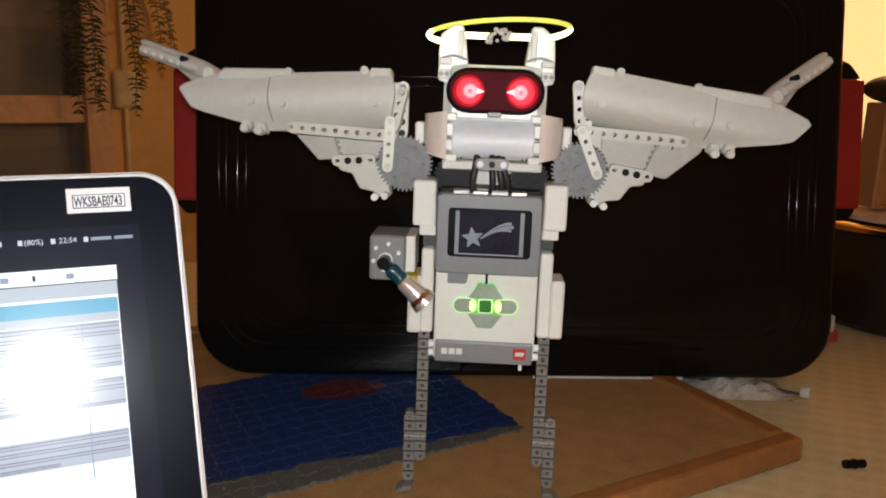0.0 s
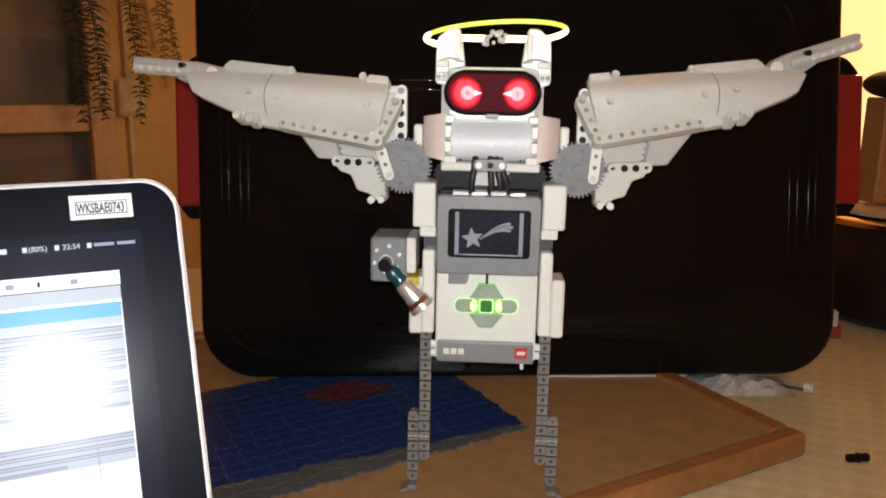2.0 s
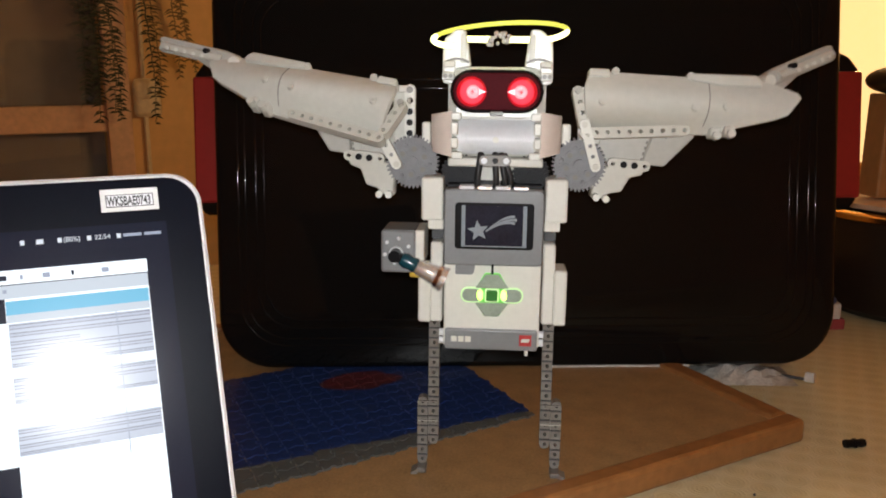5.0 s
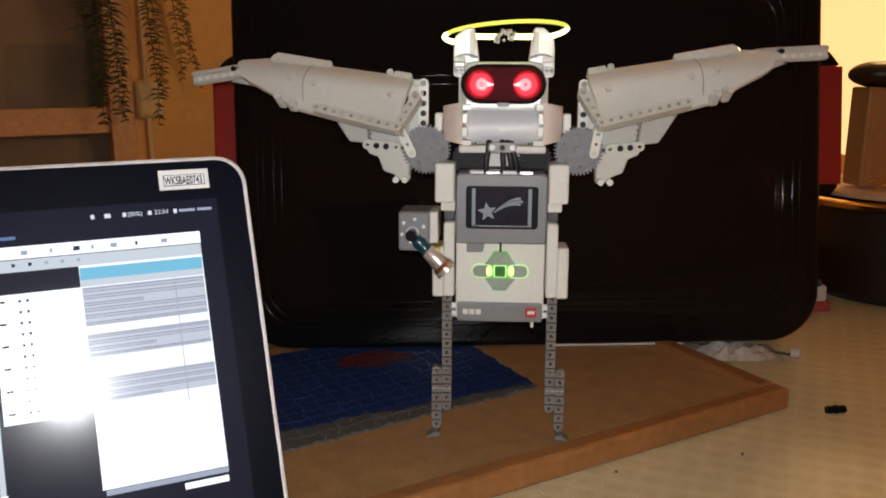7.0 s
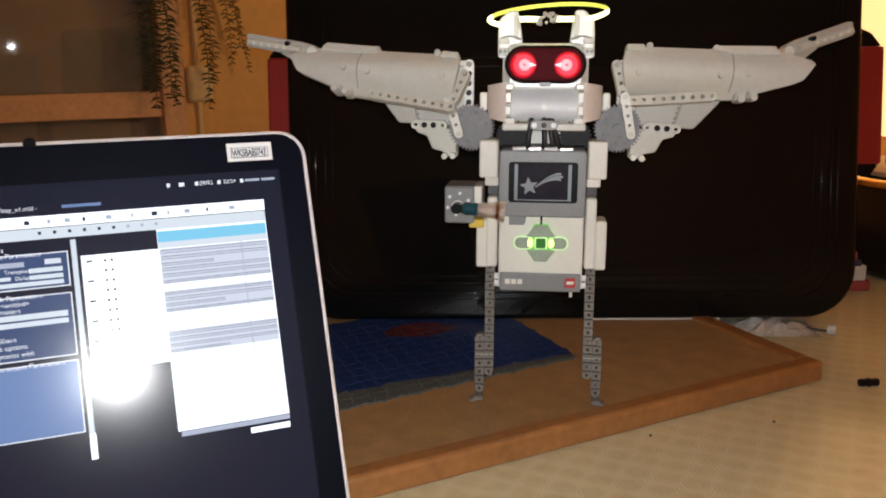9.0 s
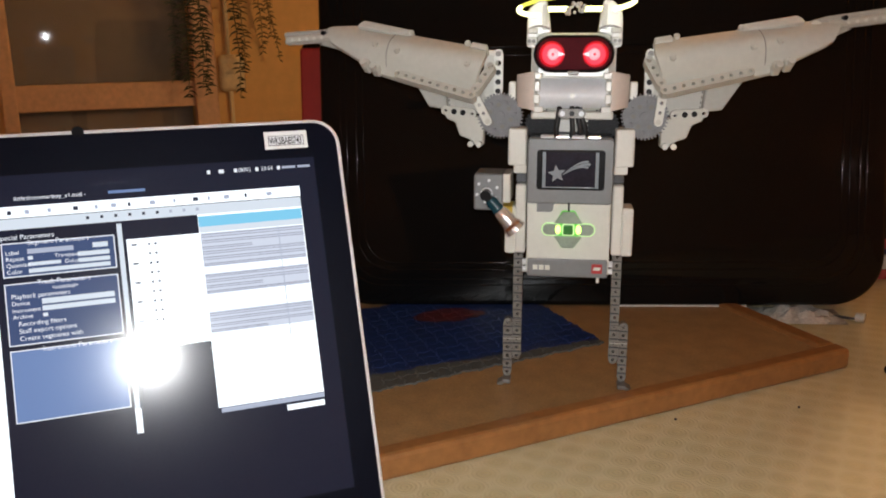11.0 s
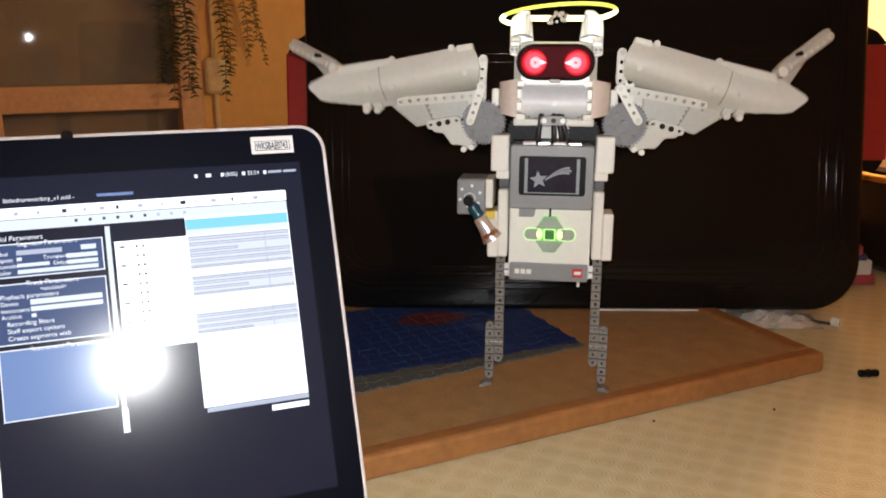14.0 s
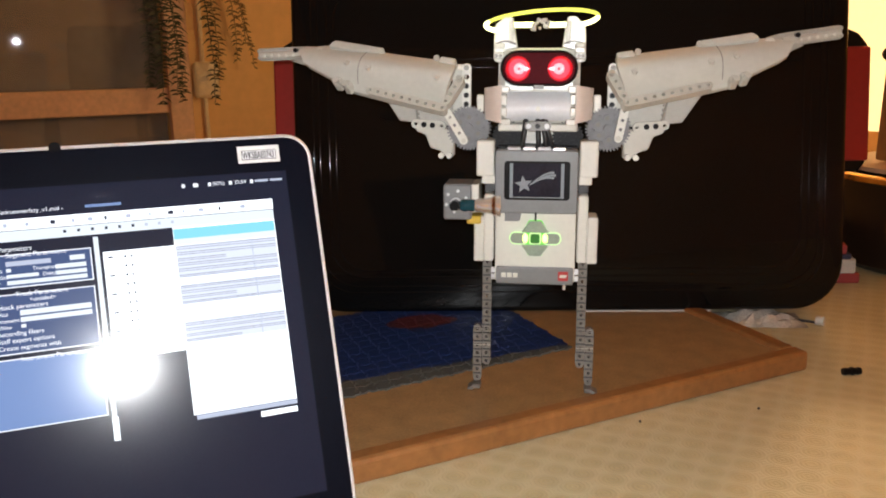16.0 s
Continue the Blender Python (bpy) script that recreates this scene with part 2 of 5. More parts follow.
def lathe(bm, prof, c=(0, 0, 0), seg=24, m=None):
    """Profile of (radius, along) turned about x."""
    mm = Matrix.Translation(c) @ (m or Matrix.Identity(4))
    rings = []
    for r, x in prof:
        rings.append([bm.verts.new(mm @ Vector((x, r * math.cos(k * math.tau / seg), r * math.sin(k * math.tau / seg)))) for k in range(seg)])
    for a, b in zip(rings, rings[1:]):
        for k in range(seg):
            bm.faces.new((a[k], a[(k + 1) % seg], b[(k + 1) % seg], b[k]))
    bm.faces.new(rings[0])
    bm.faces.new(rings[-1])
    bmesh.ops.recalc_face_normals(bm, faces=bm.faces[:])


M = 0.00755  # pitch of the building beams


def beam(bm, n, m, w=M, depth=M * 0.98, hole=0.31):
    """Studless beam of n holes along x, its holes along y, first hole at the origin."""
    h = w / 2
    hr = w * hole
    for i in range(n):
        cx = i * M
        l, r = cx - M / 2, cx + M / 2
        sq = [(r, 0), (r, h), (cx, h), (l, h), (l, 0), (l, -h), (cx, -h), (r, -h)]
        if i == 0:
            sq[3], sq[5], sq[4] = (cx - h * 0.72, h * 0.72), (cx - h * 0.72, -h * 0.72), (cx - h, 0)
        if i == n - 1:
            sq[1], sq[7], sq[0] = (cx + h * 0.72, h * 0.72), (cx + h * 0.72, -h * 0.72), (cx + h, 0)
        ring = [(cx + hr * math.cos(k * math.tau / 8), hr * math.sin(k * math.tau / 8)) for k in range(8)]
        vs = {}
        for tag, pts in (("s", sq), ("r", ring)):
            for side in (-1, 1):
                vs[tag, side] = [bm.verts.new(m @ Vector((x, side * depth / 2, z))) for x, z in pts]
        for k in range(8):
            j = (k + 1) % 8
            for side in (-1, 1):
                bm.faces.new((vs["s", side][k], vs["s", side][j], vs["r", side][j], vs["r", side][k]))
            bm.faces.new((vs["r", -1][k], vs["r", -1][j], vs["r", 1][j], vs["r", 1][k]))
            mid_l = i > 0 and k in (3, 4)
            mid_r = i < n - 1 and k in (7, 0)
            if not (mid_l or mid_r):
                bm.faces.new((vs["s", -1][k], vs["s", -1][j], vs["s", 1][j], vs["s", 1][k]))
    bmesh.ops.remove_doubles(bm, verts=bm.verts[:], dist=1e-6)
    bmesh.ops.recalc_face_normals(bm, faces=bm.faces[:])


def part(name, bm, material, parent=None, label="", smooth=None):
    me = bpy.data.meshes.new(name)
    bm.normal_update()
    bm.to_mesh(me)
    bm.free()
    me.materials.append(material)
    if smooth is not None:
        me.polygons.foreach_set("use_smooth", [True] * len(me.polygons))
        me.set_sharp_from_angle(angle=radians(smooth))
    ob = new(name, me)
    if parent:
        ob.parent = parent
    if label:
        tagged(ob, label)
    return ob


def lettering(name, text, size, material, parent, m, depth=0.0, bold=0.0):
    cu = bpy.data.curves.new(name, "FONT")
    cu.body, cu.size, cu.extrude, cu.offset = text, size, depth, bold
    tmp = bpy.data.objects.new(name, cu)
    scene.collection.objects.link(tmp)
    me = bpy.data.meshes.new_from_object(tmp.evaluated_get(bpy.context.evaluated_depsgraph_get()))
    bpy.data.objects.remove(tmp)
    me.transform(m)
    me.materials.clear()
    me.materials.append(material)
    ob = new(name, me)
    ob.parent = parent
    return ob


def B():
    return bmesh.new()


def empty(name, m):
    ob = new(name)
    ob.empty_display_size = 0.02
    ob.matrix_world = m
    return ob


# ---- room ----
AW = 32.8
WM = Matrix.Translation((-1.322, 2.536, -0.05)) @ Matrix.Rotation(radians(AW), 4, "Z")  # the window wall: x along it, y into it
FZ = -0.77  # floor, under the table top


def room():
    bm = B()
    # wall with two openings: x from -0.75 to -0.135
    for x0, x1, z0, z1 in ((-2.6, -0.80, FZ, 1.76), (-0.135, 1.0, FZ, 1.76), (-0.80, -0.135, FZ, -0.45), (-0.80, -0.135, 1.35, 1.76)):
        box(bm, ((x0 + x1) / 2, 0.08, (z0 + z1) / 2), (x1 - x0, 0.16, z1 - z0))
    w = part("wall_north", bm, WALLP)
    w.matrix_world = WM
    tagged(w, "ochre painted plaster wall around the window door", "wall", kind="structure")
    bm = B()
    box(bm, (1.55, 1.9, (1.7 + FZ) / 2), (2.2, 0.12, 1.7 - FZ))
    w = part("wall_east", bm, WALLP)
    tagged(w, "ochre wall behind the table lamp, warmly lit", "wall", kind="structure")
    bm = B()
    box(bm, (2.6, -0.3, (1.7 + FZ) / 2), (0.12, 4.6, 1.7 - FZ))
    box(bm, (-3.2, -0.4, (1.7 + FZ) / 2), (0.12, 5.0, 1.7 - FZ))
    box(bm, (-0.3, -2.6, (1.7 + FZ) / 2), (6.0, 0.12, 1.7 - FZ))
    w = part("wall_south", bm, WALLP)
    tagged(w, "plain ochre walls that close the room", "wall", kind="structure")
    bm = B()
    box(bm, (-0.3, 0.4, FZ - 0.05), (7, 7, 0.1))
    tagged(part("floor", bm, FLOORW), "dark wooden floor under the table", "floor", kind="structure")
    bm = B()
    box(bm, (-0.3, 0.4, 1.75), (7, 7, 0.1))
    tagged(part("ceiling", bm, CEILP), "pale painted ceiling", "ceiling", kind="structure")


def window_door():
    g = empty("window_1", WM)
    tagged(g, "brown wooden window door with dark panes at night", "window", kind="structure")
    # jamb, rails and stiles stand proud of the wall
    for n, c, s in (("jamb", (-0.092, -0.02, 0.45), (0.085, 0.05, 1.8)), ("middle_rail", (-0.465, 0.0, 0.213), (0.662, 0.045, 0.096)),
                    ("top_rail", (-0.465, 0.0, 1.30), (0.662, 0.045, 0.1)), ("bottom_rail", (-0.465, 0.0, -0.40), (0.662, 0.045, 0.1)),
                    ("stile", (-0.775, -0.004, 0.45), (0.05, 0.05, 1.8))):
        bm = B()
        box(bm, c, s, 0.006, 2)
        part(n, bm, FRAMEP, g)
    bm = B()
    box(bm, (-0.465, 0.075, 0.45), (0.70, 0.012, 1.85))
    part("roller_shutter", bm, SHUTTER, g, "closed brown shutter behind the pane")
    glass = mat("night_glass", (0.9, 0.9, 0.9), 0.02, alpha_t=1.0, vary=0.0)
    for n, z0, z1 in (("pane", 0.26, 1.26), ("pane", -0.36, 0.166)):
        bm = B()
        box(bm, (0, 0, 0), (0.616, 0.005, z1 - z0))
        p = part(n, bm, glass, g)
        p.matrix_basis = Matrix.Translation((-0.4425, 0.012, (z0 + z1) / 2)) @ Matrix.Rotation(radians(1.5), 4, "X")
        p.visible_shadow = False
    # thin pale cover strip beside the jamb
    bm = B()
    box(bm, (0.004, -0.012, 0.5), (0.016, 0.024, 1.9), 0.004)
    part("cover_strip", bm, PLATEC, g, "thin pale strip")


def wall_plate():
    bm = B()
    box(bm, (0.012, -0.022, 0.285), (0.098, 0.03, 0.14), 0.02, 3)
    p = part("wall_plate", bm, PLATEC, smooth=40)
    p.matrix_world = WM
    tagged(p, "rounded cream plate fixed on the wall behind the fern", "wall plate")
    bm = B()
    tube(bm, [(0.385 + 0.003 * math.sin(i * 2.4), -0.01, 0.42 + i * 0.01) for i in range(60)], 0.004, 5)
    c = part("bead_chain", bm, PLATEC, smooth=60)
    c.matrix_world = WM
    tagged(c, "pale bead chain hanging down the wall", "chain")


def frond(bm, top, length, leaf, lean, rnd, curl=0.6):
    """A hanging stem with pairs of curled leaflets."""
    x, y, z = top
    n = max(8, int(length / 0.0145))
    pts = []
    for i in range(n + 1):
        f = i / n
        pts.append((x + lean * f * f + 0.010 * math.sin(f * 7 + 40 * leaf) + rnd.uniform(-0.003, 0.003), y - 0.02 * math.sin(f * 2.5), z - length * f))
    tube(bm, pts, 0.0035, 5, radii=[0.004 * (1 - 0.7 * i / n) for i in range(n + 1)])
    for i in range(1, n + 1):
        f = i / n
        ll = leaf * (1 - 0.55 * f) * rnd.uniform(0.8, 1.15)
        for s in (-1, 1):
            a = Vector(pts[i]) + Vector((0, 0, rnd.uniform(-0.006, 0.006)))
            if rnd.random() < 0.14:
                continue
            ll *= rnd.uniform(0.7, 1.2)
            droop = curl * rnd.uniform(0.5, 1.7)
            prev = None
            for k in range(5):
                q = k / 4
                p = a + Vector((s * ll * q, -0.01 * q, -droop * ll * q * q + 0.25 * ll * q))
                wd = 0.0036 * math.sin(math.pi * min(1, q * 0.9 + 0.12))
                pr = (bm.verts.new(p + Vector((0, 0, wd))), bm.verts.new(p - Vector((0, 0, wd))))
                if prev:
                    bm.faces.new((prev[0], prev[1], pr[1], pr[0]))
                prev = pr


def ferns():
    rnd = random.Random(4)
    pot = empty("hanging_fern", WM)
    tagged(pot, "hanging fern with long drooping dark fronds by the window", "plant")
    bm = B()
    lathe(bm, [(0.06, 0.0), (0.11, 0.12), (0.115, 0.13), (0.10, 0.13)], m=Matrix.Rotation(radians(-90), 4, "Y"), c=(0.02, -0.17, 0.98))
    part("pot", bm, DARKWOOD, pot, smooth=40)
    for x, y, zb, leaf, mt, lean in ((-0.17, -0.10, 0.20, 0.060, FERN, 0.0), (-0.125, -0.12, 0.24, 0.065, FERN, 0.01), (-0.20, -0.09, 0.27, 0.05, FERN, -0.015),
                                     (-0.105, -0.08, 0.21, 0.05, FERN, 0.005), (-0.155, -0.07, 0.33, 0.07, FERN, 0.0),
                                     (0.008, -0.14, 0.20, 0.048, FERN, 0.0), (0.03, -0.10, 0.30, 0.045, FERNDRY, 0.01),
                                     (0.095, -0.12, 0.36, 0.046, FERNDRY, 0.01), (0.115, -0.10, 0.42, 0.04, FERNDRY, 0.03), (0.125, -0.09, 0.33, 0.026, FERNDRY, 0.05)):
        bm = B()
        frond(bm, (x, y, 1.02), 1.02 - zb, leaf, lean, rnd)
        part("frond", bm, mt, pot)


# ---- table, board, jigsaw ----
TZ = -0.016


def table():
    t = empty("table", Matrix.Translation((0.1, 0.05, TZ)))
    tagged(t, "large table under a beige embossed plastic tablecloth", "table")
    bm = B()
    box(bm, (0, 0, -0.02), (1.9, 1.5, 0.03), 0.006)
    part("tabletop", bm, DARKWOOD, t)
    for sx in (-0.85, 0.85):
        for sy in (-0.65, 0.65):
            bm = B()
            box(bm, (sx, sy, (FZ - TZ - 0.035) / 2 - 0.017), (0.07, 0.07, -(FZ - TZ) - 0.036), 0.006)
            part("leg", bm, DARKWOOD, t)
    c = empty("tablecloth", Matrix.Translation((0.1, 0.05, TZ)))
    tagged(c, "beige plastic tablecloth embossed with rings, lying on the table", "tablecloth")
    bm = B()
    box(bm, (0, 0, -0.0025), (1.92, 1.52, 0.005), 0.002, 2)
    part("sheet", bm, CLOTH, c)
    for c0, s0 in (((0, -0.763, -0.07), (1.92, 0.004, 0.13)), ((0.963, 0, -0.07), (0.004, 1.52, 0.13)), ((-0.963, 0, -0.07), (0.004, 1.52, 0.13))):
        bm = B()
        box(bm, c0, s0)
        part("hem", bm, CLOTH, c)


D1 = Vector((-0.8305, -0.557, 0))
D2 = Vector((-0.46, 0.888, 0))
BC = Vector((0.270, 0.120, 0))


def slab(bm, corner, a, la, b, lb, z0, z1, bev=0.0):
    p = [corner, corner + a * la, corner + a * la + b * lb, corner + b * lb]
    lo = [bm.verts.new((q.x, q.y, z0)) for q in p]
    hi = [bm.verts.new((q.x, q.y, z1)) for q in p]
    fs = [bm.faces.new(lo), bm.faces.new(hi)] + [bm.faces.new((lo[i], lo[(i + 1) % 4], hi[(i + 1) % 4], hi[i])) for i in range(4)]
    bmesh.ops.recalc_face_normals(bm, faces=fs)
    if bev:
        bmesh.ops.bevel(bm, geom=list({e for f in fs for e in f.edges}), offset=bev, segments=2, profile=0.5, affect="EDGES")


def board():
    g = empty("jigsaw_board", Matrix.Identity(4))
    tagged(g, "brown hardboard tray with a red-brown wooden rim, on the tablecloth", "board")
    la, lb, rw = 0.78, 0.56, 0.020
    bm = B()
    slab(bm, BC + D1 * rw + D2 * rw, D1, la - 2 * rw, D2, lb - 2 * rw, TZ + 0.0005, 0.0)
    part("panel", bm, CORK, g)
    for c, a, l, b in ((BC, D1, la, D2), (BC + D2 * lb, D1, la, -D2)):
        bm = B()
        slab(bm, c, a, l, b, rw, TZ + 0.0003, 0.0045, 0.0038)
        part("rim", bm, RIMW, g)
    for c, a, l, b in ((BC + D2 * rw, D2, lb - 2 * rw, D1), (BC + D2 * rw + D1 * la, D2, lb - 2 * rw, -D1)):
        bm = B()
        slab(bm, c, a, l, b, rw, TZ + 0.0003, 0.0042, 0.0034)
        part("rim", bm, RIMW, g)


def jigsaw():
    g = empty("jigsaw_puzzle", Matrix.Translation((0.041, 0.127, 0)))
    tagged(g, "half-finished blue jigsaw puzzle with a red patch and grey edge", "puzzle")
    u = Vector((-0.812, -0.584, 0))
    v = Vector((-0.472, 0.882, 0))
    s = 0.0168
    rnd = random.Random(2)
    metas = []
    for k in range(4):
        bm = B()
        # a square piece with a knob on two sides
        pts = []
        for side in range(4):
            a = side * math.pi / 2
            kn = 1 if (side + k) % 2 == 0 else -1
            for q, h in ((-0.48, 0.48), (-0.13, 0.47), (-0.16, 0.47 + kn * 0.12), (0.0, 0.47 + kn * 0.17), (0.16, 0.47 + kn * 0.12), (0.13, 0.47)):
                x, y = q, -h
                pts.append((x * math.cos(a) - y * math.sin(a), x * math.sin(a) + y * math.cos(a)))
        hi = [bm.verts.new((u * x + v * y) * s * 0.985 + Vector((0, 0, 0.0018))) for x, y in pts]
        lo = [bm.verts.new((u * x + v * y) * s + Vector((0, 0, 0.0002))) for x, y in pts]
        bm.faces.new(hi)
        for i in range(len(pts)):
            j = (i + 1) % len(pts)
            bm.faces.new((lo[i], lo[j], hi[j], hi[i]))
        bmesh.ops.recalc_face_normals(bm, faces=bm.faces[:])
        me = bpy.data.meshes.new("piece")
        bm.to_mesh(me)
        bm.free()
        me.materials.append(PUZZLE)
        metas.append(me)
    for i in range(21):
        for j in range(14):
            p = u * s * (i + 0.5) + v * s * (j + 0.5)
            ob = new("piece", metas[(i + j) % 2])
            ob.parent = g
            ob.location = (p.x, p.y, rnd.uniform(0, 0.0003))


# ---- case behind the robot ----
def rrect(w, h, r, n=8, cx=0.0, cz=0.0):
    out = []
    for qx, qz, a0 in ((1, 1, 0), (-1, 1, 90), (-1, -1, 180), (1, -1, 270)):
        for k in range(n + 1):
            a = radians(a0 + 90 * k / n)
            out.append((cx + qx * (w / 2 - r) + r * math.cos(a), cz + qz * (h / 2 - r) + r * math.sin(a)))
    return out


def big_case():
    w, h, r = 0.630, 0.425, 0.055
    g = empty("hard_case", Matrix.Translation((0.0372, 0.252, 0.0015)) @ Matrix.Rotation(radians(4.0), 4, "Z") @ Matrix.Rotation(radians(-7.4), 4, "X"))
    tagged(g, "large glossy black plastic case with red side grips, standing behind", "case")
    bm = B()
    rings = []
    for off, y in ((0.007, 0.0), (0.003, 0.0015), (0.0008, 0.005), (0.0, 0.010), (0.0, 0.16), (0.006, 0.175), (0.02, 0.18)):
        rings.append([bm.verts.new((x, y, z)) for x, z in rrect(w - 2 * off, h - 2 * off, r - off * 0.7, 10, 0, h / 2)])
    n = len(rings[0])
    bm.faces.new(rings[0])
    bm.faces.new(rings[-1])
    for a, b in zip(rings, rings[1:]):
        for i in range(n):
            bm.faces.new((a[i], a[(i + 1) % n], b[(i + 1) % n], b[i]))
    bmesh.ops.recalc_face_normals(bm, faces=bm.faces[:])
    part("shell", bm, CASE, g, smooth=50)
    for inset in (0.024, 0.031, 0.042, 0.050):
        bm = B()
        pts = [(x, 0.0003, z) for x, z in rrect(w - 2 * inset, h - 2 * inset, r - inset * 0.4, 10, 0, h / 2)]
        tube(bm, pts, 0.0011, 8, True)
        part("ridge", bm, CASE, g, smooth=80)
    for z in (0.283, 0.292):
        bm = B()
        tube(bm, [(-0.26, 0.0003, z), (0.26, 0.0003, z)], 0.0011, 8)
        part("ridge", bm, CASE, g, smooth=80)
    # pale strip in place of the light reflected at the bottom edge
    bm = B()
    box(bm, (0.092, 0.005, -0.0002), (0.150, 0.004, 0.0022), 0.0006)
    part("edge_reflection", bm, PAPERW, g, "pale strip standing in for light reflected along the case's bottom edge")
    for s in (-1, 1):
        bm = B()
        e = w / 2 + (0.018 if s > 0 else 0.009)
        prism(bm, [(s * (w / 2 - 0.01), 0.157), (s * (e + 0.012), 0.157), (s * (e + 0.021), 0.168), (s * (e + 0.021), 0.304), (s * (e + 0.010), 0.318), (s * (w / 2 - 0.005), 0.332)], 0.045, 0.15, 0.002)
        gm = part("grip_mount", bm, CASE, g)
        bm = B()
        box(bm, (s * (w / 2 + e + 0.019) / 2, 0.0455, 0.236), (e + 0.024 - w / 2, 0.016, 0.132), 0.003, 2)
        part("grip", bm, CASERED, gm, "red plastic side grip")


def side_stuff():
    # lamp, dark sideboard and things on it, beyond the case
    g = empty("table_lamp", Matrix.Translation((0.80, 1.20, 0.06)))
    tagged(g, "lit table lamp with a large warm cream shade", "lamp")
    bm = B()
    lathe(bm, [(0.26, 0.08), (0.20, 0.52), (0.197, 0.52), (0.257, 0.08)], m=Matrix.Rotation(radians(-90), 4, "Y"), seg=40)
    part("shade", bm, LAMPSHADE, g, smooth=40)
    bm = B()
    lathe(bm, [(0.09, 0.0), (0.09, 0.012), (0.02, 0.03), (0.03, 0.07), (0.012, 0.12), (0.012, 0.3)], m=Matrix.Rotation(radians(-90), 4, "Y"))
    part("stand", bm, BRASS, g, smooth=40)
    g = empty("sideboard", Matrix.Translation((0.95, 1.05, FZ)))
    tagged(g, "dark brown wooden sideboard with a gilt edge", "sideboard")
    hz = 0.065 - FZ
    bm = B()
    box(bm, (0.0, 0.0, hz / 2 - 0.015), (0.90, 0.56, hz - 0.03), 0.01, 2)
    part("body", bm, DARKWOOD, g)
    bm = B()
    box(bm, (0.0, 0.0, hz - 0.0125), (0.95, 0.60, 0.025), 0.008, 3)
    part("top", bm, BRASS, g, "shiny gilt-brown top edge", smooth=40)
    # dark round tub with a gilt rim on the table, full of wooden bits
    g = empty("round_tub", Matrix.Translation((0.61, 0.60, TZ)))
    tagged(g, "dark round tub with a shiny gilt rim, standing on the tablecloth", "tub")
    up = Matrix.Rotation(radians(-90), 4, "Y")
    bm = B()
    lathe(bm, [(0.155, 0.0005), (0.168, 0.010), (0.173, 0.06), (0.170, 0.125), (0.160, 0.125), (0.158, 0.02)], m=up, seg=48)
    part("tub_wall", bm, DARKWOOD, g, smooth=40)
    bm = B()
    lathe(bm, [(0.169, 0.1255), (0.176, 0.128), (0.176, 0.134), (0.170, 0.138), (0.162, 0.136), (0.161, 0.1255)], m=up, seg=48)
    part("tub_rim", bm, BRASS, g, "shiny gilt rim", smooth=50)
    bm = B()
    lathe(bm, [(0.02, 0.139), (0.150, 0.1385), (0.152, 0.145), (0.140, 0.150), (0.02, 0.149)], m=up, seg=40)
    part("lid_ring", bm, FRAMEP, g, smooth=40)
    top = TZ + 0.1505
    for x, y, rz, lean, s, mt, lab in ((0.510, 0.560, 8, 2, (0.052, 0.045, 0.132), ORANGEW, "orange-brown wooden box standing in the tub"),
                                       (0.590, 0.58, -20, 14, (0.07, 0.03, 0.15), FRAMEP, "brown wooden offcut leaning in the tub")):
        bm = B()
        box(bm, (0, 0, s[2] / 2), s, 0.003, 2)
        o = part("wooden_block", bm, mt)
        o.matrix_world = Matrix.Translation((x, y, top + 0.002)) @ Matrix.Rotation(radians(rz), 4, "Z") @ Matrix.Rotation(radians(lean), 4, "Y")
        tagged(o, lab, "wooden block")
    for x0, z0, x1, z1 in ((0.50, 0.004, 0.60, 0.030), (0.49, 0.012, 0.58, 0.018)):
        bm = B()
        tube(bm, [(x0, 0.515, top + z0), ((x0 + x1) / 2, 0.513, top + (z0 + z1) / 2 + 0.003), (x1, 0.515, top + z1)], 0.0022, 6)
        tagged(part("wire", bm, BRASS, smooth=60), "thin shiny wire lying across the tub", "wire")
    bm = B()
    bmesh.ops.create_uvsphere(bm, u_segments=24, v_segments=12, radius=0.04, matrix=Matrix.Translation((0.515, 0.562, top + 0.151)) @ Matrix.Diagonal((1, 1, 0.45, 1)))
    tagged(part("dark_cap", bm, DARKWOOD, smooth=60), "dark rounded cap lying over the wooden box", "cap")


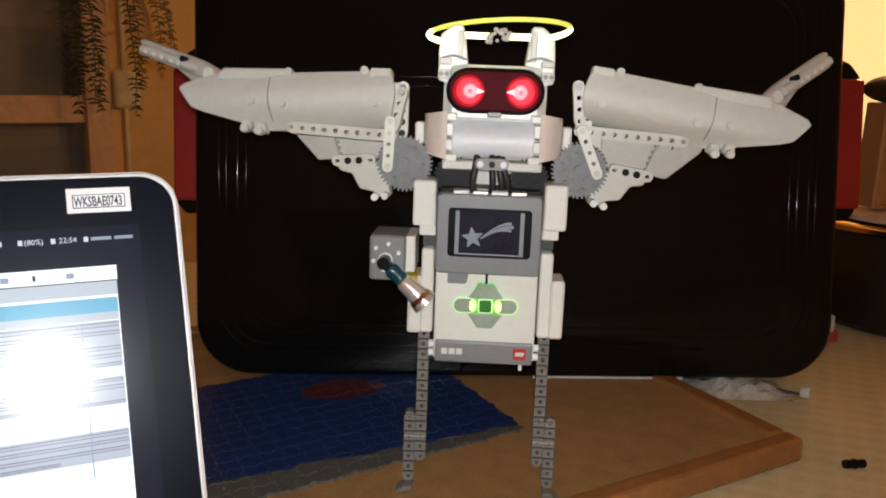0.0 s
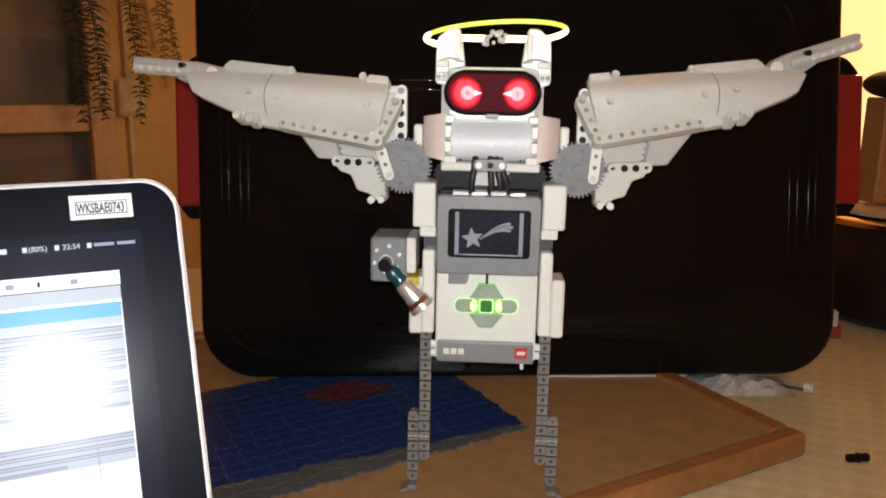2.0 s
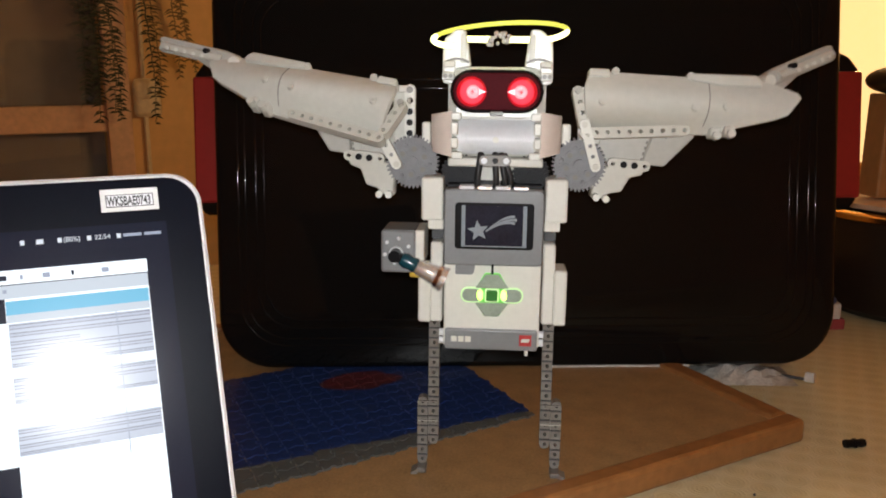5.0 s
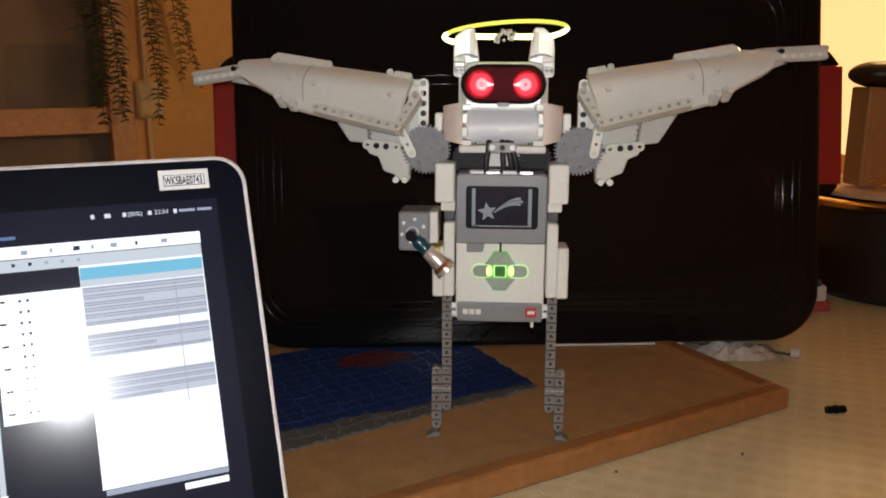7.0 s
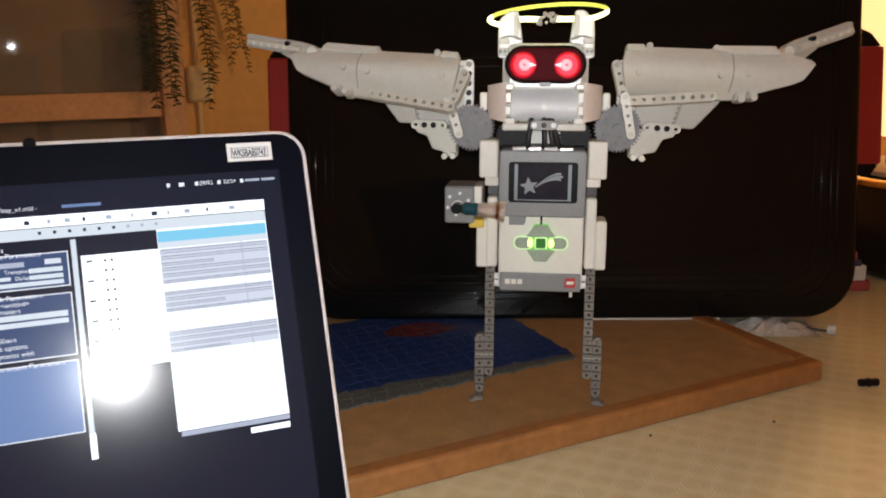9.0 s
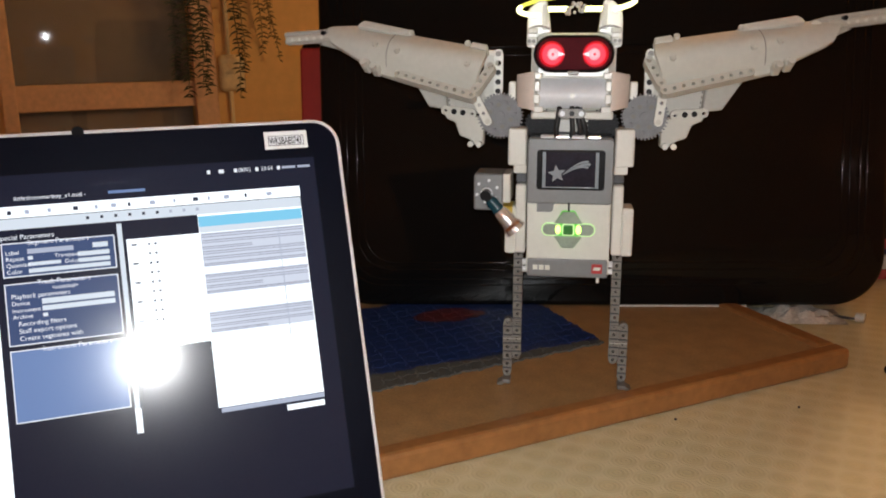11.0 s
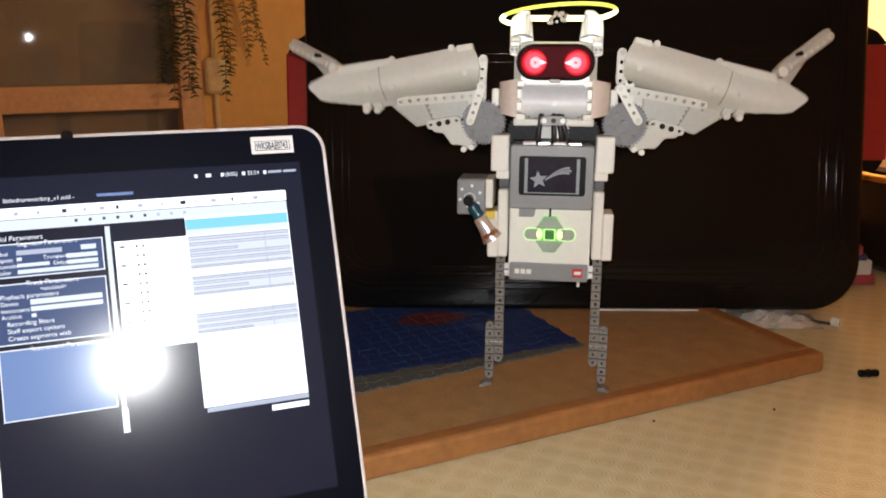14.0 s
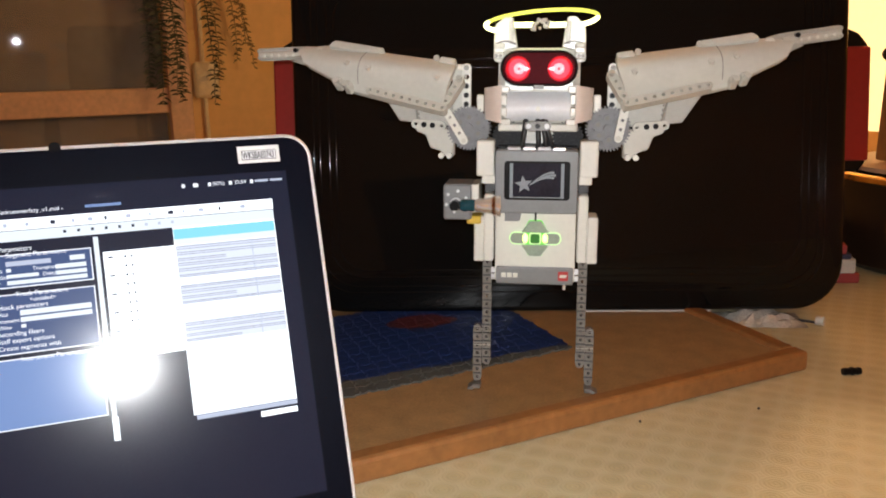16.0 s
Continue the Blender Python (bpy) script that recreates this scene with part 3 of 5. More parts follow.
def small_table_things():
    # dark connector peg on the cloth
    g = empty("connector_peg", Matrix.Translation((0.308, 0.112, TZ + 0.0035)) @ Matrix.Rotation(radians(10), 4, "Z"))
    tagged(g, "small black plastic connector peg lying on the tablecloth", "peg")
    bm = B()
    cyl(bm, (0, 0, 0), 0.0033, 0.018, "x", 14)
    part("shaft", bm, BLACK, g, smooth=40)
    for x in (-0.0065, 0.0, 0.0065):
        bm = B()
        cyl(bm, (x, 0, 0), 0.0037 if x else 0.0042, 0.002, "x", 14)
        part("collar", bm, BLACK, g, smooth=40)
    # plastic bag with a white-capped stick
    g = empty("plastic_bag", Matrix.Translation((0.26, 0.285, TZ)))
    tagged(g, "crumpled clear plastic bag on the tablecloth", "bag")
    rnd = random.Random(9)
    bm = B()
    nx, ny = 12, 7
    vs = [[bm.verts.new((-0.05 + 0.1 * i / nx, -0.03 + 0.06 * j / ny, 0.001 + (0.014 * math.sin(math.pi * i / nx) * math.sin(math.pi * j / ny)) * rnd.uniform(0.5, 1.3))) for j in range(ny + 1)] for i in range(nx + 1)]
    for i in range(nx):
        for j in range(ny):
            bm.faces.new((vs[i][j], vs[i + 1][j], vs[i + 1][j + 1], vs[i][j + 1]))
    part("film", bm, CLEAR, g)
    g = empty("stick", Matrix.Translation((0.325, 0.268, TZ + 0.006)) @ Matrix.Rotation(radians(150), 4, "Z"))
    tagged(g, "thin dark stick with a white cap on the tablecloth", "stick")
    bm = B()
    cyl(bm, (0.03, 0, -0.003), 0.0016, 0.06, "x", 10)
    part("rod", bm, DGREY, g)
    bm = B()
    cyl(bm, (0, 0, 0), 0.0055, 0.009, "x", 14)
    part("cap", bm, PAPERW, g, "white plastic cap", smooth=40)
    # stack of booklets beside the case
    for i, (z, mt, lab) in enumerate(((0.006, PAPERR, "red booklet at the bottom of a small pile"), (0.024, PAPERW, "white booklet in a small pile"), (0.039, PAPERB, "navy booklet in a small pile"), (0.050, PAPERR, "red and white booklet in a small pile"), (0.063, PAPERW, "white booklet on top of a small pile"))):
        bm = B()
        th = (0.014, 0.020, 0.008, 0.012, 0.012)[i]
        box(bm, (0, 0, th / 2), (0.13, 0.17, th), 0.0015)
        b = part("booklet", bm, mt)
        zz = TZ + sum((0.014, 0.020, 0.008, 0.012, 0.012)[:i]) + 0.0002 * (i + 1)
        b.matrix_world = Matrix.Translation((0.362 - 0.003 * i, 0.54, zz)) @ Matrix.Rotation(radians(4 - 3 * i), 4, "Z")
        tagged(b, lab, "booklet", group="pile of booklets")
    # crumbs
    for x, y in ((0.094, -0.015), (0.20, 0.02)):
        bm = B()
        bmesh.ops.create_icosphere(bm, subdivisions=1, radius=0.0013, matrix=Matrix.Translation((x, y, TZ + 0.001)))
        tagged(part("crumb", bm, DGREY), "tiny dark crumb on the tablecloth", "crumb", group="crumbs")


room()
window_door()
wall_plate()
ferns()
table()
board()
jigsaw()
big_case()
side_stuff()
small_table_things()


# ---- laptop ----
LA, LE = radians(28.9), radians(19.2)
LID = Matrix.Translation((-0.1420, -0.1664, 0.2451)) @ Matrix.Rotation(LA, 4, "Z") @ Matrix.Rotation(-LE, 4, "X")  # x along the lid, z up it, -y out of the screen


def screen_mat(name, color, strength):
    m = glow(name, color, strength, 0.2, (0.01, 0.01, 0.012))
    m.node_tree.nodes["Principled BSDF"].inputs["Specular IOR Level"].default_value = 0.12
    m.node_tree.nodes["Principled BSDF"].inputs["Coat Weight"].default_value = 0.30
    m.node_tree.nodes["Principled BSDF"].inputs["Coat Roughness"].default_value = 0.135
    return m


SC_DARK = screen_mat("screen_dark", (0.03, 0.05, 0.15), 0.13)
SC_NAVY = screen_mat("screen_navy", (0.08, 0.14, 0.34), 0.48)
SC_BLUE = screen_mat("screen_slate_blue", (0.20, 0.32, 0.64), 0.68)
SC_WHITE = screen_mat("screen_white", (0.88, 0.94, 1.0), 1.35)
SC_PALE = screen_mat("screen_pale", (0.74, 0.82, 0.92), 0.85)
SC_CYAN = screen_mat("screen_cyan", (0.22, 0.62, 0.88), 0.9)
SC_GREY = screen_mat("screen_grey", (0.52, 0.58, 0.74), 0.75)
SC_SEG = screen_mat("screen_segment", (0.66, 0.71, 0.86), 0.80)
SC_LINE = screen_mat("screen_line", (0.10, 0.12, 0.20), 0.25)
SC_BAND = screen_mat("screen_band", (0.72, 0.78, 0.92), 0.82)
SC_RULE = screen_mat("screen_rule", (0.30, 0.34, 0.48), 0.4)
SC_TEXT = screen_mat("screen_text", (0.85, 0.9, 1.0), 0.95)


def laptop():
    g = empty("laptop", Matrix.Translation((-0.2637, -0.2824, TZ)) @ Matrix.Rotation(LA, 4, "Z"))
    tagged(g, "open silver-rimmed laptop with a music program on its lit screen", "laptop")
    inv = g.matrix_world.inverted() @ LID
    w, h, th = 0.304, 0.258, 0.012

    def lid_part(name, bm, m, parent, label="", smooth=None):
        bm.transform(inv)
        return part(name, bm, m, parent, label, smooth)

    bm = B()
    prism(bm, rrect(w, h, 0.016, 6, -w / 2 + 0.002, -h / 2 + 0.002), 0.0012, th, 0.0015)
    lid_part("lid", bm, LIDRIM, g, "silver lid shell", 40)
    bm = B()
    prism(bm, rrect(w - 0.005, h - 0.005, 0.0145, 6, -w / 2 + 0.002, -h / 2 + 0.002), 0.0, 0.004, 0.0006)
    bezel = lid_part("bezel", bm, BEZEL, g, "wide black screen bezel", 40)
    bm = B()
    cyl(bm, (-0.15, 0.003, 0.0005), 0.0034, 0.006, "y", 20)
    lid_part("latch", bm, BLACK, bezel)

    def patch(name, u0, v0, u1, v1, m, lift, parent):
        bm = B()
        box(bm, ((u0 + u1) / 2, -0.0004 * lift, (v0 + v1) / 2), (abs(u1 - u0), 0.0004, abs(v1 - v0)))
        return lid_part(name, bm, m, parent)

    patch("label_sticker", -0.0453, -0.0054, -0.0190, -0.0163, LABEL, 1, bezel)
    patch("label_frame", -0.0430, -0.0082, -0.0213, -0.0143, INK, 1.6, bezel)
    patch("label_field", -0.0426, -0.0086, -0.0217, -0.0139, SILVER, 2.2, bezel)
    base = Matrix.Rotation(radians(90), 4, "X")
    lettering("label_code", "WKSBAE0743", 0.0062, INK, bezel, inv @ Matrix.Translation((-0.0424, -0.0012, -0.0135)) @ Matrix.Diagonal((0.545, 1, 1, 1)) @ base, bold=0.00016)

    scr = patch("screen", -0.2865, -0.0225, -0.0165, -0.2255, SC_DARK, 1, g)
    tagged(scr, "lit screen showing a music sequencer window")
    patch("menu_bar", -0.2865, -0.0232, -0.0170, -0.0305, SC_DARK, 1.5, scr)
    patch("toolbar", -0.1975, -0.0402, -0.0275, -0.0465, SC_WHITE, 2, scr)
    patch("toolbar", -0.1975, -0.0470, -0.0278, -0.0530, SC_PALE, 2, scr)
    patch("window_edge", -0.2120, -0.0402, -0.1985, -0.2150, SC_WHITE, 2, scr)
    # track list and canvas
    patch("track_list", -0.1300, -0.0640, -0.0895, -0.1275, SC_WHITE, 2, scr)
    patch("canvas", -0.0895, -0.0530, -0.0278, -0.1665, SC_WHITE, 2, scr)
    patch("ruler", -0.0893, -0.0542, -0.0282, -0.0605, SC_CYAN, 2.6, scr)
    patch("ruler", -0.0893, -0.0605, -0.0282, -0.0640, SC_PALE, 2.6, scr)
    patch("scroll_strip", -0.0880, -0.1668, -0.0278, -0.1695, SC_GREY, 2.6, scr)
    patch("status_box", -0.0505, -0.1710, -0.0282, -0.1742, SC_WHITE, 2.6, scr)
    for v0, v1 in ((-0.0644, -0.0845), (-0.0884, -0.1006), (-0.1108, -0.1234)):
        patch("segment_band", -0.0890, v0, -0.0283, v1, SC_BAND, 2.3, scr)
    for v0, v1, u1 in ((-0.0648, -0.0672, -0.0285), (-0.0684, -0.0706, -0.0285), (-0.0722, -0.0742, -0.0600), (-0.0750, -0.0772, -0.0285), (-0.0784, -0.0806, -0.0285),
                       (-0.0822, -0.0840, -0.0285), (-0.0890, -0.0908, -0.0285), (-0.0918, -0.0940, -0.0285), (-0.0952, -0.0972, -0.0560), (-0.0984, -0.1000, -0.0285),
                       (-0.1115, -0.1136, -0.0285), (-0.1146, -0.1166, -0.0285), (-0.1180, -0.1200, -0.0285), (-0.1212, -0.1228, -0.0560)):
        patch("segment", -0.0888, v0, u1, v1, SC_SEG, 2.6, scr)
        patch("segment_line", -0.0888, v0 - 0.0003, u1, v0 - 0.00055, SC_RULE, 3.2, scr)
        patch("segment_line", -0.0888, v1 + 0.0005, u1, v1 + 0.0003, SC_RULE, 3.2, scr)
    patch("play_line", -0.0437, -0.0640, -0.0432, -0.1300, SC_GREY, 3.6, scr)
    for i in range(11):
        v = -0.067 - i * 0.0055
        patch("track_dot", -0.1150, v, -0.1138, v - 0.0013, SC_LINE, 2.6, scr)
        patch("track_dot", -0.1185, v, -0.1173, v - 0.0013, SC_LINE, 2.6, scr)
        if i % 2 == 0:
            patch("track_name", -0.1275, v, -0.1245, v - 0.001, SC_LINE, 2.6, scr)
    for i in range(14):
        u = -0.190 + i * 0.0108 + 0.002 * math.sin(i * 5)
        patch("tool_icon", u, -0.0425, u + 0.0022 + 0.001 * math.sin(i * 3), -0.0448, SC_LINE if i % 3 == 0 else SC_GREY, 2.6, scr)
    for i in range(9):
        u = -0.150 + i * 0.0075
        patch("tool_icon", u, -0.0488, u + 0.0016, -0.0505, SC_LINE if i < 6 else SC_GREY, 2.6, scr)
    # side panels
    patch("panel_field", -0.1965, -0.0540, -0.1345, -0.1600, SC_DARK, 2, scr)
    patch("scroll_strip", -0.1345, -0.0545, -0.1318, -0.1600, SC_PALE, 2, scr)
    for v0, v1, m in ((-0.0605, -0.0795, SC_NAVY), (-0.0830, -0.1170, SC_NAVY), (-0.1195, -0.1585, SC_BLUE)):
        patch("panel_rim", -0.1945, v0, -0.1362, v1, SC_TEXT, 2.6, scr)
        patch("panel", -0.1939, v0 - 0.0006, -0.1368, v1 + 0.0006, m, 3.2, scr)
    for u0, v0, u1, v1, m in ((-0.1815, -0.0645, -0.1580, -0.0672, SC_GREY), (-0.1480, -0.0640, -0.1400, -0.0668, SC_PALE), (-0.1815, -0.0685, -0.1790, -0.0705, SC_PALE),
                              (-0.1560, -0.0685, -0.1395, -0.0710, SC_PALE), (-0.1815, -0.0720, -0.1650, -0.0740, SC_PALE), (-0.1560, -0.0722, -0.1395, -0.0745, SC_PALE),
                              (-0.1815, -0.0755, -0.1395, -0.0778, SC_PALE), (-0.1765, -0.0925, -0.1390, -0.0955, SC_PALE), (-0.1765, -0.0965, -0.1390, -0.0992, SC_PALE),
                              (-0.1765, -0.1005, -0.1740, -0.1025, SC_PALE), (-0.1345, -0.1600, -0.1312, -0.1735, SC_WHITE)):
        patch("field", u0, v0, u1, v1, m, 3.8, scr)
    for txt, u, v, s in (("Special Parameters", -0.196, -0.0588, 0.0042), ("Segment Parameters", -0.181, -0.0622, 0.0042), ("Label", -0.1925, -0.0672, 0.0036),
                         ("Repeat", -0.1925, -0.0707, 0.0036), ("Quantize", -0.1925, -0.0742, 0.0036), ("Color", -0.1925, -0.0778, 0.0036), ("Transpose", -0.1680, -0.0705, 0.0034),
                         ("Delay", -0.1630, -0.0742, 0.0034), ("Track Parameters", -0.178, -0.0846, 0.0042), ("<untitled>", -0.171, -0.0880, 0.0036),
                         ("Playback parameters", -0.1915, -0.0915, 0.0040), ("Device", -0.1915, -0.0952, 0.0036), ("Instrument", -0.1915, -0.0990, 0.0036),
                         ("Archive", -0.1915, -0.1025, 0.0036), ("Recording filters", -0.1890, -0.1065, 0.0040), ("Staff export options", -0.1890, -0.1105, 0.0040),
                         ("Create segments with", -0.1890, -0.1145, 0.0040), ("Instrument Parameters", -0.178, -0.1212, 0.0042),
                         ("22:54", -0.0497, -0.0293, 0.0036), ("(80%)", -0.0632, -0.0293, 0.0036), ("littledrummerboy_v1.mid -", -0.1860, -0.0372, 0.0038)):
        lettering("screen_text", txt, s * 0.9, SC_TEXT, scr, inv @ Matrix.Translation((u, -0.0022, v)) @ base)
    patch("name_bar", -0.0368, -0.0273, -0.0285, -0.0287, SC_GREY, 2.2, scr)
    patch("name_bar", -0.0272, -0.0273, -0.0195, -0.0287, SC_GREY, 2.2, scr)
    patch("name_bar", -0.1370, -0.0350, -0.1170, -0.0366, SC_BLUE, 2.2, scr)
    for u in (-0.0812, -0.0745, -0.0655, -0.0528, -0.0397):
        patch("tray_icon", u, -0.0270, u + (0.0030 if u == -0.0745 else 0.0018), -0.0292, SC_TEXT, 2.2, scr)
    # base with keyboard lies on the table, towards the viewer
    bm = B()
    box(bm, (0, -0.105, 0.013), (0.304, 0.235, 0.022), 0.004, 2)
    bs = part("base", bm, LIDRIM, g, "silver keyboard base")
    bm = B()
    box(bm, (0, -0.085, 0.0242), (0.27, 0.10, 0.0012))
    part("keyboard_well", bm, BEZEL, bs)
    for r in range(5):
        for c in range(14):
            bm = B()
            box(bm, (-0.122 + c * 0.0188, -0.047 - r * 0.0186, 0.0262), (0.0165, 0.0165, 0.003), 0.001)
            part("key", bm, BLACK, bs)
    bm = B()
    for x in (-0.1, 0.1):
        cyl(bm, (x, 0.010, 0.017), 0.0065, 0.04, "x", 16)
    part("hinge", bm, BEZEL, g)
    return g


laptop()


# ---- robot ----
TILT = 1.2
ROBOT = empty("robot", pose(0.0012, 0, 0, 0, TILT, 0))
tagged(ROBOT, "white building-brick robot angel with wings, red eyes and halo", "robot")


def sx(pts, s):
    return [(x * s, z) for x, z in pts]


def controller():
    bm = B()
    box(bm, (0, 0.022, 0.1595), (0.068, 0.040, 0.113), 0.0015, 2)
    body = part("controller_brick", bm, WHITE, ROBOT, "white control brick with grey screen panel")
    bm = B()
    prism(bm, rrect(0.0692, 0.0535, 0.003, 4, 0, 0.1897), -0.001, 0.0115, 0.0012)
    part("screen_panel", bm, GREY, body, "grey screen surround", 40)
    bm = B()
    box(bm, (0, 0.014, 0.1092), (0.0655, 0.031, 0.0148), 0.0012, 2)
    part("lower_strip", bm, GREY, body)
    bm = B()
    prism(bm, [(-0.0260, 0.1632), (-0.0120, 0.1632), (-0.0130, 0.1575), (-0.0145, 0.1560), (-0.0260, 0.1560)], 0.0008, 0.004)
    part("tab", bm, GREY, body)
    bm = B()
    prism(bm, rrect(0.0545, 0.0325, 0.0025, 4, 0.0005, 0.1910), -0.0018, 0.0, 0.0004)
    lcd = part("display_frame", bm, BLACK, body, "", 40)
    bm = B()
    box(bm, (0.0005, -0.0020, 0.1910), (0.0455, 0.0006, 0.0290))
    part("display", bm, LCDBACK, lcd, "dark display with a shooting star")
    for x, z, w, h in ((-0.0208, 0.191, 0.0026, 0.029), (0.0215, 0.191, 0.0026, 0.029), (0.0005, 0.1770, 0.045, 0.0008)):
        bm = B()
        box(bm, (x, -0.0024, z), (w, 0.0004, h))
        part("display_bar", bm, LCDLIT, lcd)
    bm = B()
    pts = []
    for k in range(10):
        r = 0.0075 if k % 2 == 0 else 0.0034
        a = radians(98 + 36 * k)
        pts.append((-0.0105 + r * math.cos(a), 0.1880 + r * math.sin(a)))
    prism(bm, pts, -0.0026, -0.0022)
    part("star", bm, LCDLIT, lcd)
    for j in range(3):
        bm = B()
        up, dn = [], []
        for k in range(9):
            f = k / 8
            x = -0.0055 + f * (0.0215 - 0.0015 * abs(j - 1))
            z = 0.1885 + 0.0085 * math.sin(f * 1.75) - 0.0012 + (j - 1) * 0.0021 * f + (0.0002 * j)
            t = 0.0007 * (0.4 + f)
            up.append((x, z + t))
            dn.append((x, z - t))
        prism(bm, up + dn[::-1], -0.0026, -0.0022)
        part("star_trail", bm, LCDLIT, lcd)
    # button pad
    bm = B()
    box(bm, (0, 0.0006, 0.1665), (0.0016, 0.003, 0.020))
    part("groove", bm, BLACK, body)
    bm = B()
    prism(bm, [(-0.0135, 0.1420), (-0.0052, 0.1575), (0.0052, 0.1575), (0.0135, 0.1420), (0.0052, 0.1265), (-0.0052, 0.1265)], -0.0012, 0.004, 0.0008)
    prism(bm, [(-0.0135, 0.1380), (-0.0085, 0.1490), (0.0085, 0.1490), (0.0135, 0.1380), (0.0085, 0.1350), (-0.0085, 0.1350)], -0.0008, 0.004, 0.0005)
    pad = part("button_pad", bm, PADGREEN, body, "green-lit six-button pad")
    for z in (0.1510, 0.1325):
        bm = B()
        s = 1 if z > 0.142 else -1
        prism(bm, [(-0.0118, z - s * 0.0040), (-0.0046, z + s * 0.0058), (0.0046, z + s * 0.0058), (0.0118, z - s * 0.0040)], -0.0022, 0.0, 0.0006)
        part("button", bm, PADGREY, pad)
    for s in (-1, 1):
        bm = B()
        prism(bm, rrect(0.0162, 0.0112, 0.0052, 6, s * 0.0138, 0.1420), -0.0019, 0.0, 0.0006)
        part("button_shine", bm, PADRIM, pad, "glowing green-white rim standing in for the shine round the button", 40)
        bm = B()
        prism(bm, rrect(0.0142, 0.0092, 0.0042, 6, s * 0.0138, 0.1420), -0.0026, 0.0, 0.0008)
        part("button", bm, PADGREY, pad, "", 40)
        bm = B()
        prism(bm, rrect(0.0036, 0.0064, 0.0016, 4, s * 0.0084, 0.1422), -0.0032, -0.0005, 0.0003)
        part("lit_spot", bm, PADSPOT, pad)
    bm = B()
    prism(bm, rrect(0.0098, 0.0098, 0.0014, 3, 0, 0.1420), -0.0026, 0.0, 0.0006)
    part("button_shine", bm, PADRIM, pad)
    bm = B()
    prism(bm, rrect(0.0080, 0.0080, 0.0012, 3, 0, 0.1420), -0.0034, 0.0, 0.0006)
    part("button", bm, mat("pad_dark_green", (0.03, 0.20, 0.03), 0.3), pad, "dark green centre button")
    # maker marks as plain shapes
    for x, w in ((-0.0262, 0.0040), (-0.0212, 0.0040), (-0.0162, 0.0040)):
        bm = B()
        box(bm, (x, -0.0017, 0.1096), (w, 0.0006, 0.0040))
        part("mark", bm, WHITE, body)
    bm = B()
    box(bm, (0.0243, -0.0017, 0.1096), (0.0086, 0.0006, 0.0080), 0.0002)
    mk = part("mark_square", bm, REDB, body, "small red square mark")
    bm = B()
    prism(bm, [(0.0212, 0.1085), (0.0220, 0.1110), (0.0275, 0.1110), (0.0267, 0.1085)], -0.0024, -0.0020)
    part("mark", bm, WHITE, mk)
    bm = B()
    cyl(bm, (0.0255, 0.006, 0.0990), 0.0013, 0.006, "z", 10)
    part("peg", bm, WHITE, body)
    # cable sockets along the top edge; dark cover behind them stands in for shade
    bm = B()
    box(bm, (0, 0.0275, 0.2168), (0.0665, 0.0300, 0.0030), 0.0006)
    part("top_shade_cover", bm, NECKM, body, "dark cover standing in for shade on the brick's top")
    for i in range(4):
        bm = B()
        box(bm, (-0.0190 + i * 0.0125, 0.006, 0.2172), (0.0105, 0.012, 0.0026), 0.0005)
        part("socket", bm, CHROME if i % 2 else SILVER, body)


def torso():
    for s in (-1, 1):
        side = part("side_beam", _boxes([((s * 0.0395, 0.016, 0.149), (0.0085, 0.024, 0.058), 0.0012)]), WHITE, ROBOT)
        part("side_block", _boxes([((s * 0.0478, 0.015, 0.140), (0.0088, 0.026, 0.040), 0.0012)]), WHITE, ROBOT)
        part("side_block", _boxes([((s * 0.0478, 0.017, 0.1212), (0.0080, 0.020, 0.004), 0.0006)]), LGREY, ROBOT)
        part("shoulder_block", _boxes([((s * 0.0430, 0.018, 0.2085), (0.0150, 0.030, 0.030), 0.0012), ((s * 0.0405, 0.016, 0.1905), (0.0110, 0.024, 0.007), 0.0008)]), WHITE, ROBOT)
        # dark block added for the shade in the gap between the blocks
        part("gap_shade_block", _boxes([((s * 0.0400, 0.028, 0.184), (0.0085, 0.022, 0.012), 0.0006)]), DGREY, ROBOT)
        for z in (0.1120, 0.1060):
            bm = B()
            cyl(bm, (s * 0.0352, 0.006, z), 0.0026, 0.004, "x", 12)
            part("pin", bm, SILVER, ROBOT)
    # neck: dark gears and cables
    for s in (-1, 1):
        part("neck_gear", gear_mesh(0.0135, 24, 0.007, (s * 0.0255, 0.026, 0.2250)), NECKM, ROBOT, "dark grey gear wheel")
    for x0, x1, y in ((-0.010, -0.012, 0.010), (0.000, 0.001, 0.008), (0.004, 0.007, 0.010), (0.006, 0.011, 0.014)):
        bm = B()
        tube(bm, [(x0, 0.012, 0.240), (x0 + (x1 - x0) * 0.4, y - 0.004, 0.232), (x1, y - 0.004, 0.224), (x1, y, 0.214)], 0.0022, 8)
        part("cable", bm, RUBBER, ROBOT, "", 60)
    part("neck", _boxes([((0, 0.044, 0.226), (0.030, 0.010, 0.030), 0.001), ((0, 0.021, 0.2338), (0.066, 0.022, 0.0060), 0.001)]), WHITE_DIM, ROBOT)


def _boxes(items):
    bm = B()
    for c, s, bv in items:
        box(bm, c, s, bv, 1)
    return bm


